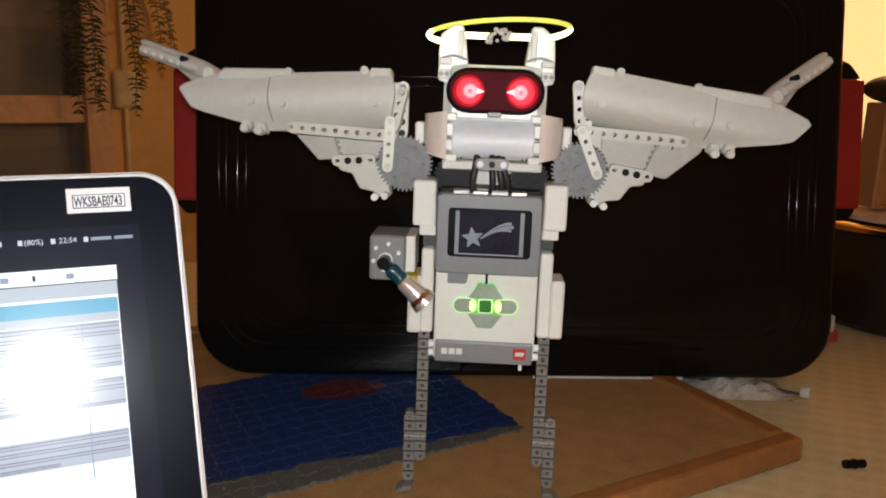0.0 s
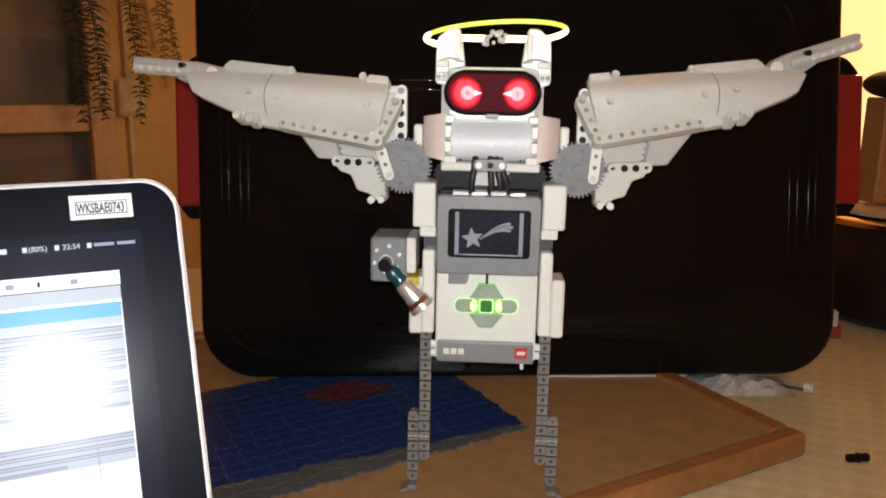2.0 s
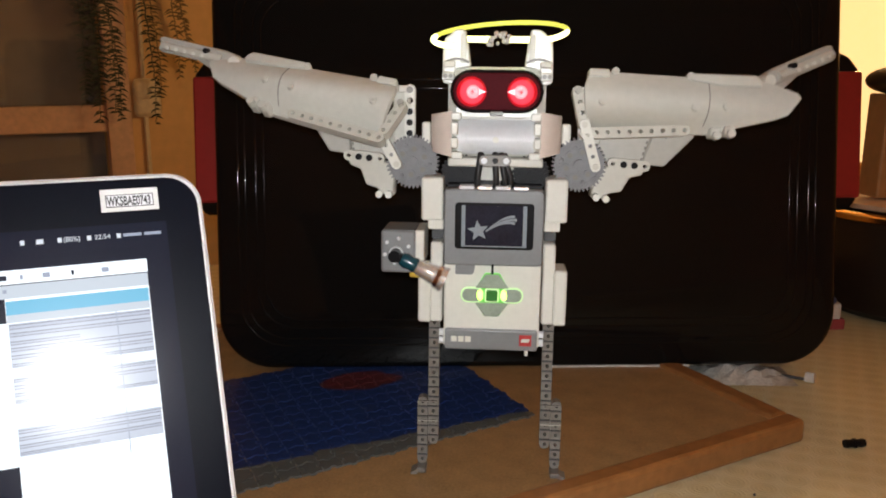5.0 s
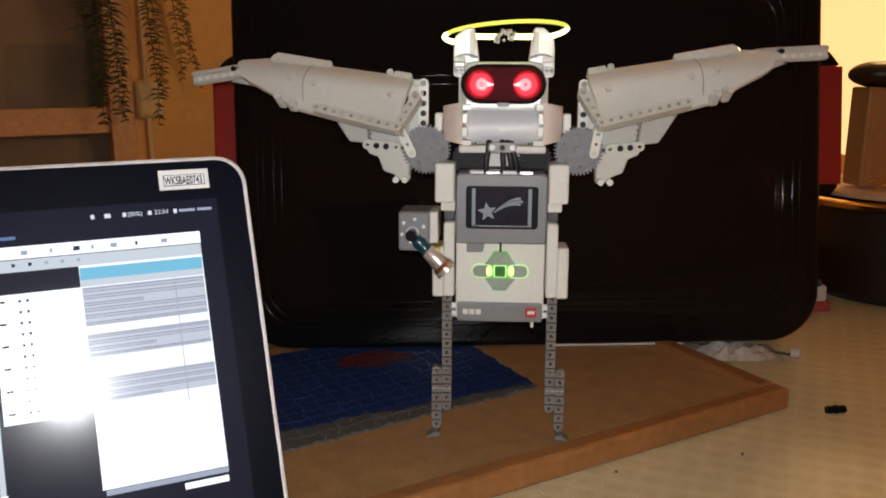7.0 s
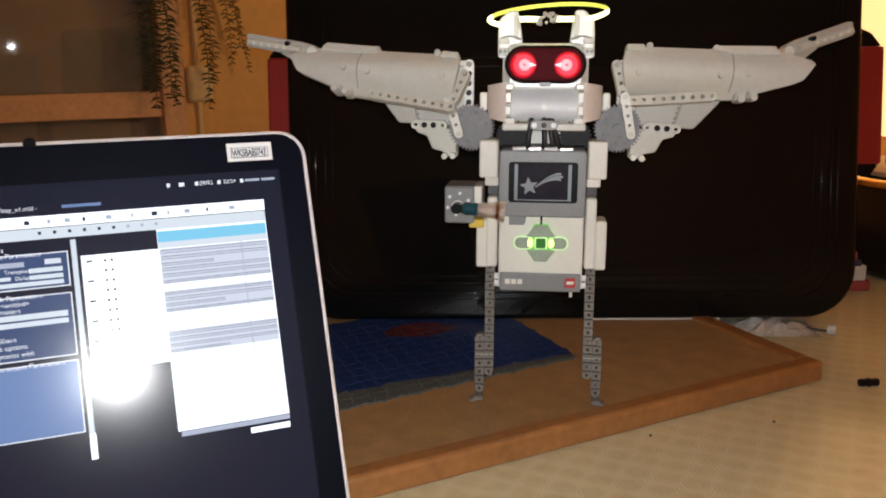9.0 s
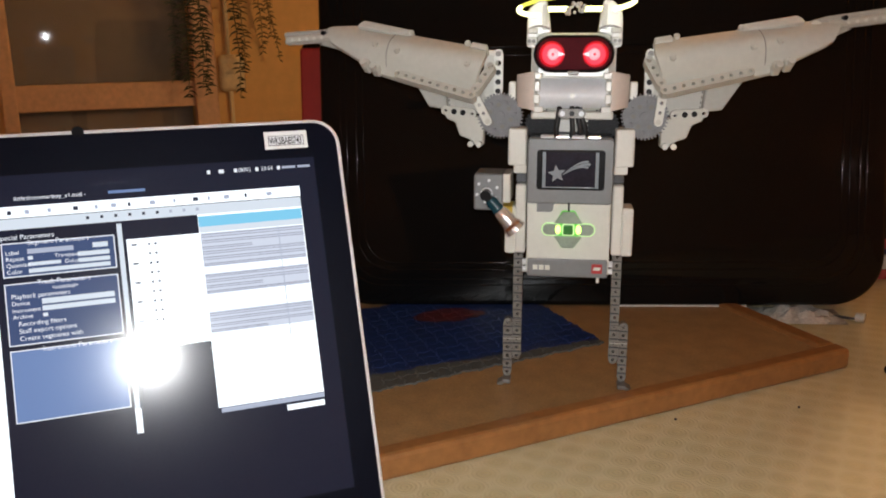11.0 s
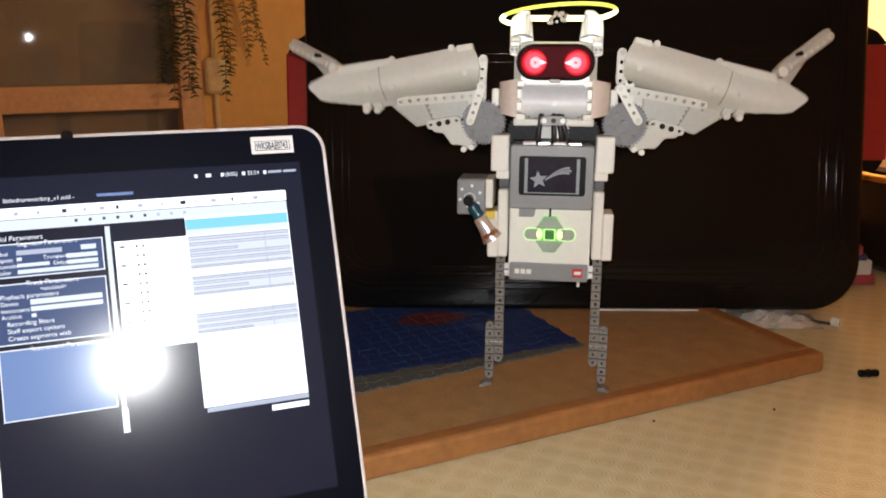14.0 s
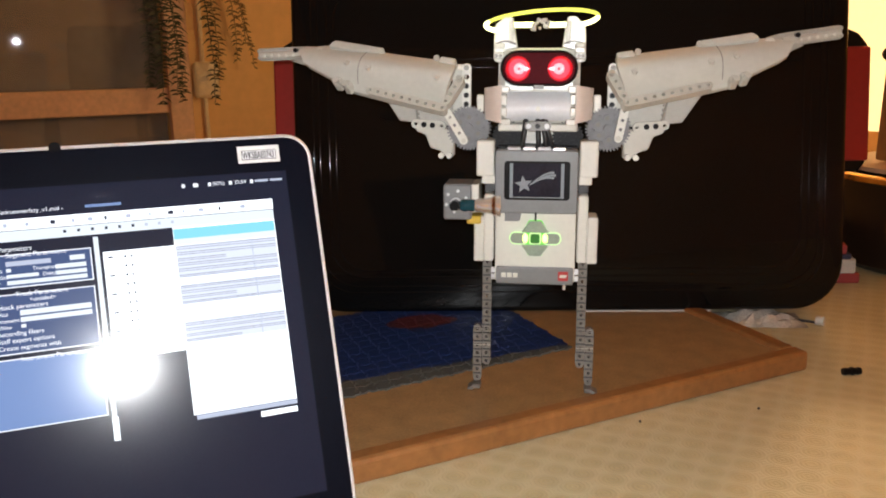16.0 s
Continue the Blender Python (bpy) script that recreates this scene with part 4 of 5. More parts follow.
def gear_mesh(r, teeth, h, c):
    """Gear with teeth, a recessed web with holes and a hub, its axis along y."""
    bm = B()
    pts = []
    for k in range(teeth):
        a0 = k * math.tau / teeth
        for f, rr in ((0.0, 0.9), (0.28, 0.9), (0.40, 1.0), (0.72, 1.0), (0.86, 0.9)):
            a = a0 + f * math.tau / teeth
            pts.append((c[0] + r * rr * math.cos(a), c[2] + r * rr * math.sin(a)))
    n = len(pts)
    inner = [(c[0] + (x - c[0]) * 0.74 / 0.95, c[2] + (z - c[2]) * 0.74 / 0.95) for x, z in pts]
    rows = []
    for ring, y in ((inner, c[1] - h * 0.2), (inner, c[1] - h / 2), (pts, c[1] - h / 2), (pts, c[1] + h / 2)):
        rows.append([bm.verts.new((x, y, z)) for x, z in ring])
    for a, b in zip(rows, rows[1:]):
        for i in range(n):
            bm.faces.new((a[i], a[(i + 1) % n], b[(i + 1) % n], b[i]))
    bm.faces.new(rows[0])
    bm.faces.new(rows[-1])
    bmesh.ops.recalc_face_normals(bm, faces=bm.faces[:])
    for k in range(6):
        a = k * math.tau / 6 + 0.3
        q = (c[0] + r * 0.48 * math.cos(a), c[1] - h * 0.3, c[2] + r * 0.48 * math.sin(a))
        lathe(bm, [(r * 0.10, -0.0008), (r * 0.10, 0.0008), (r * 0.17, 0.0008), (r * 0.17, -0.0008)], q, 10, Matrix.Rotation(radians(-90), 4, "Z"))
    cyl(bm, (c[0], c[1] - h * 0.2, c[2]), r * 0.2, h * 0.9, "y", 14)
    return bm


def head():
    part("face", _boxes([((0, 0.032, 0.279), (0.068, 0.030, 0.040), 0.006), ((0, 0.040, 0.252), (0.064, 0.026, 0.032), 0.003)]), WHITE, ROBOT)
    bm = B()
    prism(bm, rrect(0.0635, 0.0290, 0.0142, 8, 0, 0.2825), 0.006, 0.030, 0.002)
    eyes = part("eye_housing", bm, BLACK, ROBOT, "black double eye housing with red glowing lenses", 40)
    bm = B()
    prism(bm, rrect(0.0595, 0.0250, 0.0122, 8, 0, 0.2825), 0.0052, 0.008, 0.0006)
    part("visor", bm, LENS, eyes, "dark red visor", 40)
    for s in (-1, 1):
        bm = B()
        lathe(bm, [(0.0001, -0.0040), (0.0060, -0.0030), (0.0098, -0.0012), (0.0108, 0.002)], (s * 0.0172, 0.0052, 0.2822), 24, Matrix.Rotation(radians(90), 4, "Z"))
        e = part("eye_lens", bm, EYE, eyes, "glowing red eye lens", 60)
        bm = B()
        lathe(bm, [(0.0001, -0.0012), (0.0056, -0.0010), (0.0080, -0.0002), (0.0084, 0.001)], (s * 0.0168, 0.0026, 0.2822), 24, Matrix.Rotation(radians(90), 4, "Z"))
        part("eye_core", bm, EYECORE, eyes, "", 60)
        bm = B()
        tube(bm, [(s * 0.0160 + 0.0028 * math.cos(q * math.tau / 20), 0.0016, 0.2822 + 0.0028 * math.sin(q * math.tau / 20)) for q in range(20)], 0.0017, 8, True)
        part("eye_ring", bm, EYERING, eyes, "", 60)
        bm = B()
        prism(bm, [(s * 0.0135, 0.2848), (s * 0.0068, 0.2822), (s * 0.0135, 0.2798)], 0.0008, 0.004)
        part("eye_glint", bm, EYERING, eyes)
    part("visor_clip", _boxes([((0, 0.0055, 0.2677), (0.0090, 0.004, 0.0032), 0.0006)]), LGREY, ROBOT)
    # chest: silver curved plate
    bm = B()
    prof = []
    for k in range(13):
        f = k / 12
        prof.append((0.008 + 0.010 * (2 * f - 0.75) ** 2, 0.2395 + 0.0265 * f))
    a = [bm.verts.new((-0.0265, y, z)) for y, z in prof] 
    b = [bm.verts.new((0.0265, y, z)) for y, z in prof]
    a2 = [bm.verts.new((-0.0265, y + 0.004, z)) for y, z in prof]
    b2 = [bm.verts.new((0.0265, y + 0.004, z)) for y, z in prof]
    for p, q in ((a, b), (a2, b2), (a, a2), (b, b2)):
        for i in range(12):
            bm.faces.new((p[i], q[i], q[i + 1], p[i + 1]))
    for i in (0, 12):
        bm.faces.new((a[i], b[i], b2[i], a2[i]))
    bmesh.ops.recalc_face_normals(bm, faces=bm.faces[:])
    ch = part("chest_plate", bm, SILVER, ROBOT, "curved silver-grey chest plate", 40)
    bm = B()
    cyl(bm, (0, 0.0072, 0.2497), 0.0021, 0.003, "y", 14)
    part("rivet", bm, WHITE, ch)
    bm = B()
    beam(bm, 3, Matrix.Translation((-M, 0.005, 0.2358)), w=0.0072, depth=0.006)
    cb = part("chest_beam", bm, LGREY, ROBOT, "three-hole grey beam")
    for x in (-M, M):
        bm = B()
        cyl(bm, (x, 0.004, 0.2358), 0.0021, 0.005, "y", 12)
        part("pin", bm, SILVER, cb)
    bm = B()
    cyl(bm, (0, 0.006, 0.2358), 0.0023, 0.004, "y", 12)
    part("pin", bm, BLACK, cb)
    for s in (-1, 1):
        part("chest_clip", _boxes([((s * 0.0285, 0.012, 0.2570), (0.0050, 0.010, 0.0085), 0.0008), ((s * 0.0285, 0.012, 0.2470), (0.0052, 0.010, 0.0075), 0.0008), ((s * 0.0270, 0.013, 0.2385), (0.0080, 0.010, 0.0050), 0.0008),
                                   ((s * 0.0275, 0.012, 0.2652), (0.0068, 0.012, 0.0050), 0.0008)]), WHITE, ROBOT)
        bm = B()
        prev = None
        for k in range(7):
            f = k / 6
            x, y = s * (0.0305 + 0.0150 * f), 0.008 + 0.012 * f * f
            cur = [bm.verts.new((x, y, 0.2375 + 0.003 * f)), bm.verts.new((x, y, 0.2690 - 0.003 * f)), bm.verts.new((x, y + 0.004, 0.2690 - 0.003 * f)), bm.verts.new((x, y + 0.004, 0.2375 + 0.003 * f))]
            if prev:
                for i in range(4):
                    bm.faces.new((prev[i], prev[(i + 1) % 4], cur[(i + 1) % 4], cur[i]))
            else:
                bm.faces.new(cur)
            prev = cur
        bm.faces.new(prev)
        bmesh.ops.recalc_face_normals(bm, faces=bm.faces[:])
        part("cheek_panel", bm, TAN, ROBOT, "curved beige cheek panel", 40)
        part("shoulder_pin_block", _boxes([((s * 0.0490, 0.026, 0.2530), (0.0060, 0.012, 0.0150), 0.001)]), WHITE, ROBOT)
        # horns that carry the halo
        bm = B()
        prism(bm, sx([(0.0185, 0.2990), (0.0208, 0.3160), (0.0225, 0.3240), (0.0290, 0.3240), (0.0368, 0.3175), (0.0378, 0.3070), (0.0378, 0.2880), (0.0310, 0.2865), (0.0290, 0.2970)], s), 0.018, 0.036, 0.001)
        h = part("horn", bm, WHITE, ROBOT, "white stepped horn block")
        part("horn_clip", _boxes([((s * 0.0330, 0.0165, 0.3005), (0.0085, 0.006, 0.0045), 0.0008), ((s * 0.0335, 0.0165, 0.2925), (0.0085, 0.006, 0.0060), 0.0008), ((s * 0.0235, 0.0165, 0.3110), (0.0040, 0.004, 0.0190), 0.0006)]), WHITE_DIM, h)
        for x in (0.0320, 0.0355):
            bm = B()
            cyl(bm, (s * x, 0.0135, 0.2925), 0.0016, 0.003, "y", 10)
            part("pin", bm, LGREY, h)
        bm = B()
        tube(bm, [(s * (0.0195 + 0.017 * k / 6), 0.0145, 0.3018 + 0.0025 * math.sin(k / 6 * math.pi)) for k in range(7)], 0.0008, 6)
        part("wire", bm, LGREY, h)


def halo():
    def ring_pt(a):
        x, y = 0.0465 * math.cos(a), 0.0465 * math.sin(a)
        t = radians(12.5)
        return Vector((0.001 + x, 0.030 + y * math.cos(t), 0.3215 + y * math.sin(t) + 0.0035 * x / 0.0465))
    def arc(a0, a1, n):
        return [ring_pt(radians(a0 + (a1 - a0) * k / n)) for k in range(n + 1)]
    bm = B()
    tube(bm, arc(-30, 196, 48), 0.00165, 10)
    h = part("halo", bm, HALO, ROBOT, "glowing yellow-green halo tube", 60)
    for a0, a1 in ((168, 232), (-52, -10)):
        bm = B()
        tube(bm, arc(a0, a1, 20), 0.00185, 10)
        part("halo_end", bm, HALOHOT, h, "overbright halo end", 60)
    for a0, a1 in ((236, 262), (278, 304)):
        bm = B()
        tube(bm, [(p.x, 0.022, 0.3175) for p in arc(a0, a1, 8)], 0.0021, 10)
        part("halo_axle", bm, HALOHOT, h, "", 60)
    rnd = random.Random(7)
    bm = B()
    for k in range(20):
        p = Vector((0.001 + rnd.uniform(-0.0085, 0.0085), 0.018 + rnd.uniform(-0.002, 0.002), 0.3172 + rnd.uniform(-0.0035, 0.0045)))
        bmesh.ops.create_icosphere(bm, subdivisions=1, radius=rnd.uniform(0.0012, 0.0025), matrix=Matrix.Translation(p) @ Euler((rnd.random() * 3, rnd.random() * 3, 0)).to_matrix().to_4x4())
    part("crystal", bm, CRYSTAL, ROBOT, "clear faceted crystal cluster under the halo")


def legs():
    for s in (-1, 1):
        bm = B()
        beam(bm, 13, Matrix.Translation((s * 0.0412, 0.015, 0.0265)) @ Matrix.Rotation(radians(-90), 4, "Y"), hole=0.19)
        u = part("thigh_beam", bm, LGREY, ROBOT, "light grey perforated leg beam")
        bm = B()
        beam(bm, 7, Matrix.Translation((s * 0.0492, 0.015, 0.0110)) @ Matrix.Rotation(radians(-90), 4, "Y"), hole=0.19)
        l = part("shin_beam", bm, LGREY, ROBOT, "light grey perforated leg beam")
        for q, nm in ((13, u), (7, l)):
            x0, zb = (s * 0.0412, 0.0265) if q == 13 else (s * 0.0492, 0.0110)
            for k in range(q - 1):
                bm = B()
                box(bm, (x0, 0.0109, zb + (k + 0.5) * M), (0.0079, 0.0012, 0.0011), 0.0002)
                part("rib", bm, DGREY, nm)
        for z, mt in ((0.0420, TAILM), (0.0570, LGREY)):
            bm = B()
            box(bm, (s * 0.0452, 0.0106, z), (0.0150, 0.0014, 0.0010), 0.0002)
            part("clasp", bm, mt, l)
        bm = B()
        box(bm, (s * 0.0495, 0.013, 0.0036), (0.0072, 0.014, 0.0040), 0.0008)
        prism(bm, sx([(0.0520, 0.0004), (0.0575, 0.0004), (0.0575, 0.0022), (0.0530, 0.0042)], s), 0.006, 0.018, 0.0004)
        part("foot", bm, LGREY, ROBOT, "small grey foot plate")


def bell_motor():
    part("motor", _boxes([((-0.0655, 0.012, 0.1725), (0.0240, 0.036, 0.0300), 0.0015)]), GREY, ROBOT, "grey motor block on the robot's side")
    part("motor_plate", _boxes([((-0.0508, 0.012, 0.1755), (0.0064, 0.034, 0.0240), 0.0008)]), WHITE, ROBOT)
    part("yellow_brick", _boxes([((-0.0520, 0.010, 0.1570), (0.0120, 0.026, 0.0070), 0.0008)]), YELLOW, ROBOT, "yellow brick under the motor")
    bm = B()
    for a in range(0, 360, 60):
        cyl(bm, (-0.0665 + 0.0088 * math.cos(radians(a + 20)), -0.0068, 0.1735 + 0.0088 * math.sin(radians(a + 20))), 0.0013, 0.003, "y", 8)
    cyl(bm, (-0.0668, -0.0075, 0.1715), 0.0048, 0.004, "y", 18)
    part("motor_hub", bm, SILVER, ROBOT, "", 40)
    bm = B()
    cyl(bm, (0, 0, 0), 0.0042, 0.010, "y", 16)
    box(bm, (0.004, 0, 0), (0.010, 0.0065, 0.0065), 0.001)
    arm = part("bell_arm", bm, BLACK, ROBOT, "black arm of the swinging bell", 40)
    bm = B()
    lathe(bm, [(0.0044, 0.005), (0.0054, 0.0085), (0.0047, 0.012), (0.0054, 0.0155), (0.0044, 0.017)], seg=18)
    part("collar", bm, TEAL, arm, "dark teal collar", 40)
    bm = B()
    lathe(bm, [(0.0044, 0.0165), (0.0058, 0.0185), (0.0062, 0.026), (0.0070, 0.031), (0.0088, 0.0365), (0.0090, 0.0380), (0.0080, 0.0374), (0.0056, 0.031)], seg=24)
    b = part("bell", bm, BELLM, arm, "small polished metal bell", 50)
    bm = B()
    lathe(bm, [(0.0071, 0.0312), (0.0077, 0.0322), (0.0083, 0.0340), (0.0078, 0.0338)], seg=24)
    part("bell_band", bm, COPPER, b, "", 50)
    return arm


TPX, TPZ = 0.0815, 0.2355  # turning point of the lower wing panels


def tail(s):
    """Lower wing panels that swing with the wing; the origin is their turning point. Returns the inner and the outer one."""
    def at(pts):
        return [(s * (x - TPX), z - TPZ) for x, z in pts]
    bm = B()
    prism(bm, at([(0.0640, 0.2560), (0.0750, 0.2640), (0.1085, 0.2640), (0.1040, 0.2352), (0.0980, 0.2330), (0.0700, 0.2330)]), 0.034, 0.044, 0.001)
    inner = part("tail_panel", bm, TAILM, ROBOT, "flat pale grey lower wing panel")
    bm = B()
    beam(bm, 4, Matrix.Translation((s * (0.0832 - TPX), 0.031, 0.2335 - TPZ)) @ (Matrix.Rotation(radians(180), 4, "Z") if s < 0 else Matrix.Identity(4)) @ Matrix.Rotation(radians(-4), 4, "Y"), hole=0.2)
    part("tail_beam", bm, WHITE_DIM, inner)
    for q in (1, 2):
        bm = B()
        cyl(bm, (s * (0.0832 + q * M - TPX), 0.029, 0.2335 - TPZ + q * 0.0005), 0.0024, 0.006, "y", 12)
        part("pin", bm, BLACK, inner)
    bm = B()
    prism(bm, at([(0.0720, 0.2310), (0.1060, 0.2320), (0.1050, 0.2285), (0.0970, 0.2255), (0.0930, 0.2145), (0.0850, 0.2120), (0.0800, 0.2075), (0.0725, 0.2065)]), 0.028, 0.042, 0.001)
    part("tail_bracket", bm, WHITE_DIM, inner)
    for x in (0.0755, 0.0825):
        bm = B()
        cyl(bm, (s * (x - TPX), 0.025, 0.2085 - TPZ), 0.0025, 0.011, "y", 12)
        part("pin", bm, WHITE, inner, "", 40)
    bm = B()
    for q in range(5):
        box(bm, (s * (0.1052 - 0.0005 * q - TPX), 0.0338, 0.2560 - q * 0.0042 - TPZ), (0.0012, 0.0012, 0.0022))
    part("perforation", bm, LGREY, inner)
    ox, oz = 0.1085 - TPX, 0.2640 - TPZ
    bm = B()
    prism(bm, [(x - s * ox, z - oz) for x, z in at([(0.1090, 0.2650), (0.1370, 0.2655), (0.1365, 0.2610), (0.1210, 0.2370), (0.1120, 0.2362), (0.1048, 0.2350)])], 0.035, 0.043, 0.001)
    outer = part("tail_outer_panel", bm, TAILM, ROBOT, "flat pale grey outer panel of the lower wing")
    bm = B()
    box(bm, (s * 0.009, 0.0347, -0.0045), (0.0010, 0.0010, 0.0050))
    part("slot", bm, DGREY, outer)
    return inner, outer


def tail_pose(s, a):
    q = 0.86 * (a - 7)
    return pose(s * TPX, 0, TPZ, 0, -s * q, 0)


def tail_outer_pose(s, a):
    p = tail_pose(s, a) @ Vector((s * (0.1085 - TPX), 0, 0.2640 - TPZ))
    return pose(p.x, 0, p.z, 0, -s * (a - 7) * 1.04, 0)


def shoulders():
    for s in (-1, 1):
        # upright shoulder beam with black pins
        bm = B()
        beam(bm, 5, Matrix.Translation((s * 0.0610, 0.026, 0.2525)) @ Matrix.Rotation(radians(-90), 4, "Y"))
        u = part("shoulder_beam", bm, WHITE, ROBOT)
        for k in (0, 1, 2, 4):
            bm = B()
            cyl(bm, (s * 0.0610, 0.0235, 0.2525 + k * M), 0.0023, 0.006, "y", 12)
            part("pin", bm, BLACK if k < 3 else LGREY, u)
        part("shoulder_plate", _boxes([((s * 0.0680, 0.036, 0.2640), (0.0120, 0.008, 0.0360), 0.001), ((s * 0.0655, 0.028, 0.2830), (0.0100, 0.012, 0.0050), 0.0008)]), WHITE_DIM, ROBOT)


def wing(s):
    """Upper wing fairing; the origin is its turning point, x outwards."""
    k = 1 / 2296.0
    bm = B()
    # section: v from the top edge (0) to the lower edge (1), bulging to the front
    def outline(v, f):
        top, bot = -5.0, -90.0
        u0 = -50 - 16 * math.sin(min(1, v * 1.2) * math.pi) * 0.6
        u1 = 228 + 54 * v / 0.2 if v < 0.2 else 282 - (v - 0.2) * 60 if v < 0.62 else 257 - (v - 0.62) * 300
        return u0 + (u1 - u0) * f, top + (bot - top) * v
    def bulge(v):
        return -0.0112 * math.sin(math.pi * min(1.0, 0.10 + v * 0.90) ** 1.2) + 0.013 * v ** 4
    nu, nv = 24, 12
    front, back = [], []
    for j in range(nv + 1):
        v = j / nv
        ydep = bulge(v)
        fr, bk = [], []
        for i in range(nu + 1):
            f = i / nu
            u, w = outline(v, f)
            thin = 1 - 0.55 * max(0.0, f - 0.6) / 0.4
            fr.append(bm.verts.new((s * u * k, ydep * thin, w * k)))
            bk.append(bm.verts.new((s * u * k, ydep * thin + 0.0045, w * k)))
        front.append(fr)
        back.append(bk)
    for g in (front, back):
        for j in range(nv):
            for i in range(nu):
                bm.faces.new((g[j][i], g[j][i + 1], g[j + 1][i + 1], g[j + 1][i]))
    for j in range(nv):
        bm.faces.new((front[j][0], front[j + 1][0], back[j + 1][0], back[j][0]))
        bm.faces.new((front[j][nu], front[j + 1][nu], back[j + 1][nu], back[j][nu]))
    for i in range(nu):
        bm.faces.new((front[0][i], front[0][i + 1], back[0][i + 1], back[0][i]))
        bm.faces.new((front[nv][i], front[nv][i + 1], back[nv][i + 1], back[nv][i]))
    bmesh.ops.recalc_face_normals(bm, faces=bm.faces[:])
    w = part("wing", bm, WINGM, ROBOT, "white curved wing fairing, beating up and down", 35)

    def at(u, v):
        return s * u * k, v * k
    # raised block on the outer upper edge, end cap, joint line
    bm = B()
    prism(bm, [at(*p) for p in ((104, -10), (106, -1), (205, 2), (212, -5), (216, -14), (150, -16))], -0.0075, 0.004, 0.0008)
    part("edge_block", bm, WINGM, w)
    bm = B()
    prism(bm, [at(*p) for p in ((-53, -3), (-22, -2), (-20, -14), (-54, -15))], -0.0068, 0.004, 0.0008)
    part("end_cap", bm, WINGM, w)
    bm = B()
    tube(bm, [(s * 133 * k, bulge(v) - 0.0001, (-5.0 - 85.0 * v) * k) for v in [0.1 + 0.80 * q / 14 for q in range(15)]], 0.00035, 6)
    part("seam", bm, LGREY, w)
    for u, v in ((-31, -54), (112, -54), (160, -49), (-12, -4), (105, -4)):
        bm = B()
        x, z = at(u, v)
        cyl(bm, (x, -0.0094 if v < -20 else -0.0025, z), 0.0026, 0.005, "y", 14)
        cyl(bm, (x, -0.0104 if v < -20 else -0.0035, z), 0.0014, 0.0052, "y", 10)
        part("stud", bm, WINGM, w, "", 40)
    # lower clips
    for u, v in ((150, -88), (172, -84)):
        bm = B()
        x, z = at(u, v)
        box(bm, (x, 0.002, z), (0.0066, 0.012, 0.0070), 0.001)
        cyl(bm, (x, -0.005, z - 0.0025), 0.0028, 0.006, "y", 12)
        part("clip", bm, WINGM, w)
    # beam under the panel
    bm = B()
    x, z = at(-50, -101)
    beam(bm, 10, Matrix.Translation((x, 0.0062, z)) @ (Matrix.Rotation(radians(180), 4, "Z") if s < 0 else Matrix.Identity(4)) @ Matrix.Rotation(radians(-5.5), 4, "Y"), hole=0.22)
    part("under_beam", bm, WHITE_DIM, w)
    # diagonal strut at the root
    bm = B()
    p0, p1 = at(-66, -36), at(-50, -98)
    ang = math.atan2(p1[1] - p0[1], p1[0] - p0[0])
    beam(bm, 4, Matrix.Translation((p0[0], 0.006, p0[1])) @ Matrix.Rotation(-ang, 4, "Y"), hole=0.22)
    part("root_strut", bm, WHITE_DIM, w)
    bm = B()
    cyl(bm, (p0[0], 0.0015, p0[1]), 0.0023, 0.006, "y", 14)
    part("root_pin", bm, TAILM, w)
    return w


def wing_tip(s):
    bm = B()
    k = 1 / 2296.0
    pts = [(18, -10), (32, 9), (60, 13), (166, 13), (172, 8), (167, 0), (172, -8), (164, -13), (70, -13), (36, -12)]
    prism(bm, [(s * x * k, z * k) for x, z in pts], 0.006, 0.012, 0.001)
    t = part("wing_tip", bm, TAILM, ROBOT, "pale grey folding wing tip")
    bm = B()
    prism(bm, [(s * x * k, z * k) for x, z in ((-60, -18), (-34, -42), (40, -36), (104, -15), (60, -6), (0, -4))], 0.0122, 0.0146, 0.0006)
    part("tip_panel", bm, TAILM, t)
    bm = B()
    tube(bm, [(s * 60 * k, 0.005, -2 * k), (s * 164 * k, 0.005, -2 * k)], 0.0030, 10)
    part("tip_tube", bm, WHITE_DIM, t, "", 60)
    for i in range(5):
        bm = B()
        cyl(bm, (s * (90 + i * 15) * k, 0.0012, -3 * k), 0.0015, 0.0015, "y", 10)
        part("stud", bm, WHITE, t)
    bm = B()
    cyl(bm, (s * 86 * k, 0.0035, 6 * k), 0.0020, 0.006, "y", 12)
    part("pin", bm, BLACK, t)
    bm = B()
    cyl(bm, (s * 34 * k, 0.004, -1 * k), 0.0042, 0.010, "y", 16)
    part("joint", bm, WHITE, t, "", 40)
    return t


def crank_gear(s):
    bm = gear_mesh(0.0190, 40, 0.0065, (0, 0, 0))
    g = part("wing_gear", bm, GEAR, ROBOT, "large grey toothed gear that drives the wing", 30)
    for q in range(6):
        bm = B()
        a = q * math.tau / 6 + 0.3
        cyl(bm, (0.0091 * math.cos(a), -0.0022, 0.0091 * math.sin(a)), 0.0019, 0.001, "y", 12)
        part("hole", bm, LGREY, g)
        bm = B()
        box(bm, (0.0125 * math.cos(a + 0.5), -0.0020, 0.0125 * math.sin(a + 0.5)), (0.0024, 0.0022, 0.0024), 0.0004)
        part("lug", bm, GEAR, g)
    return g


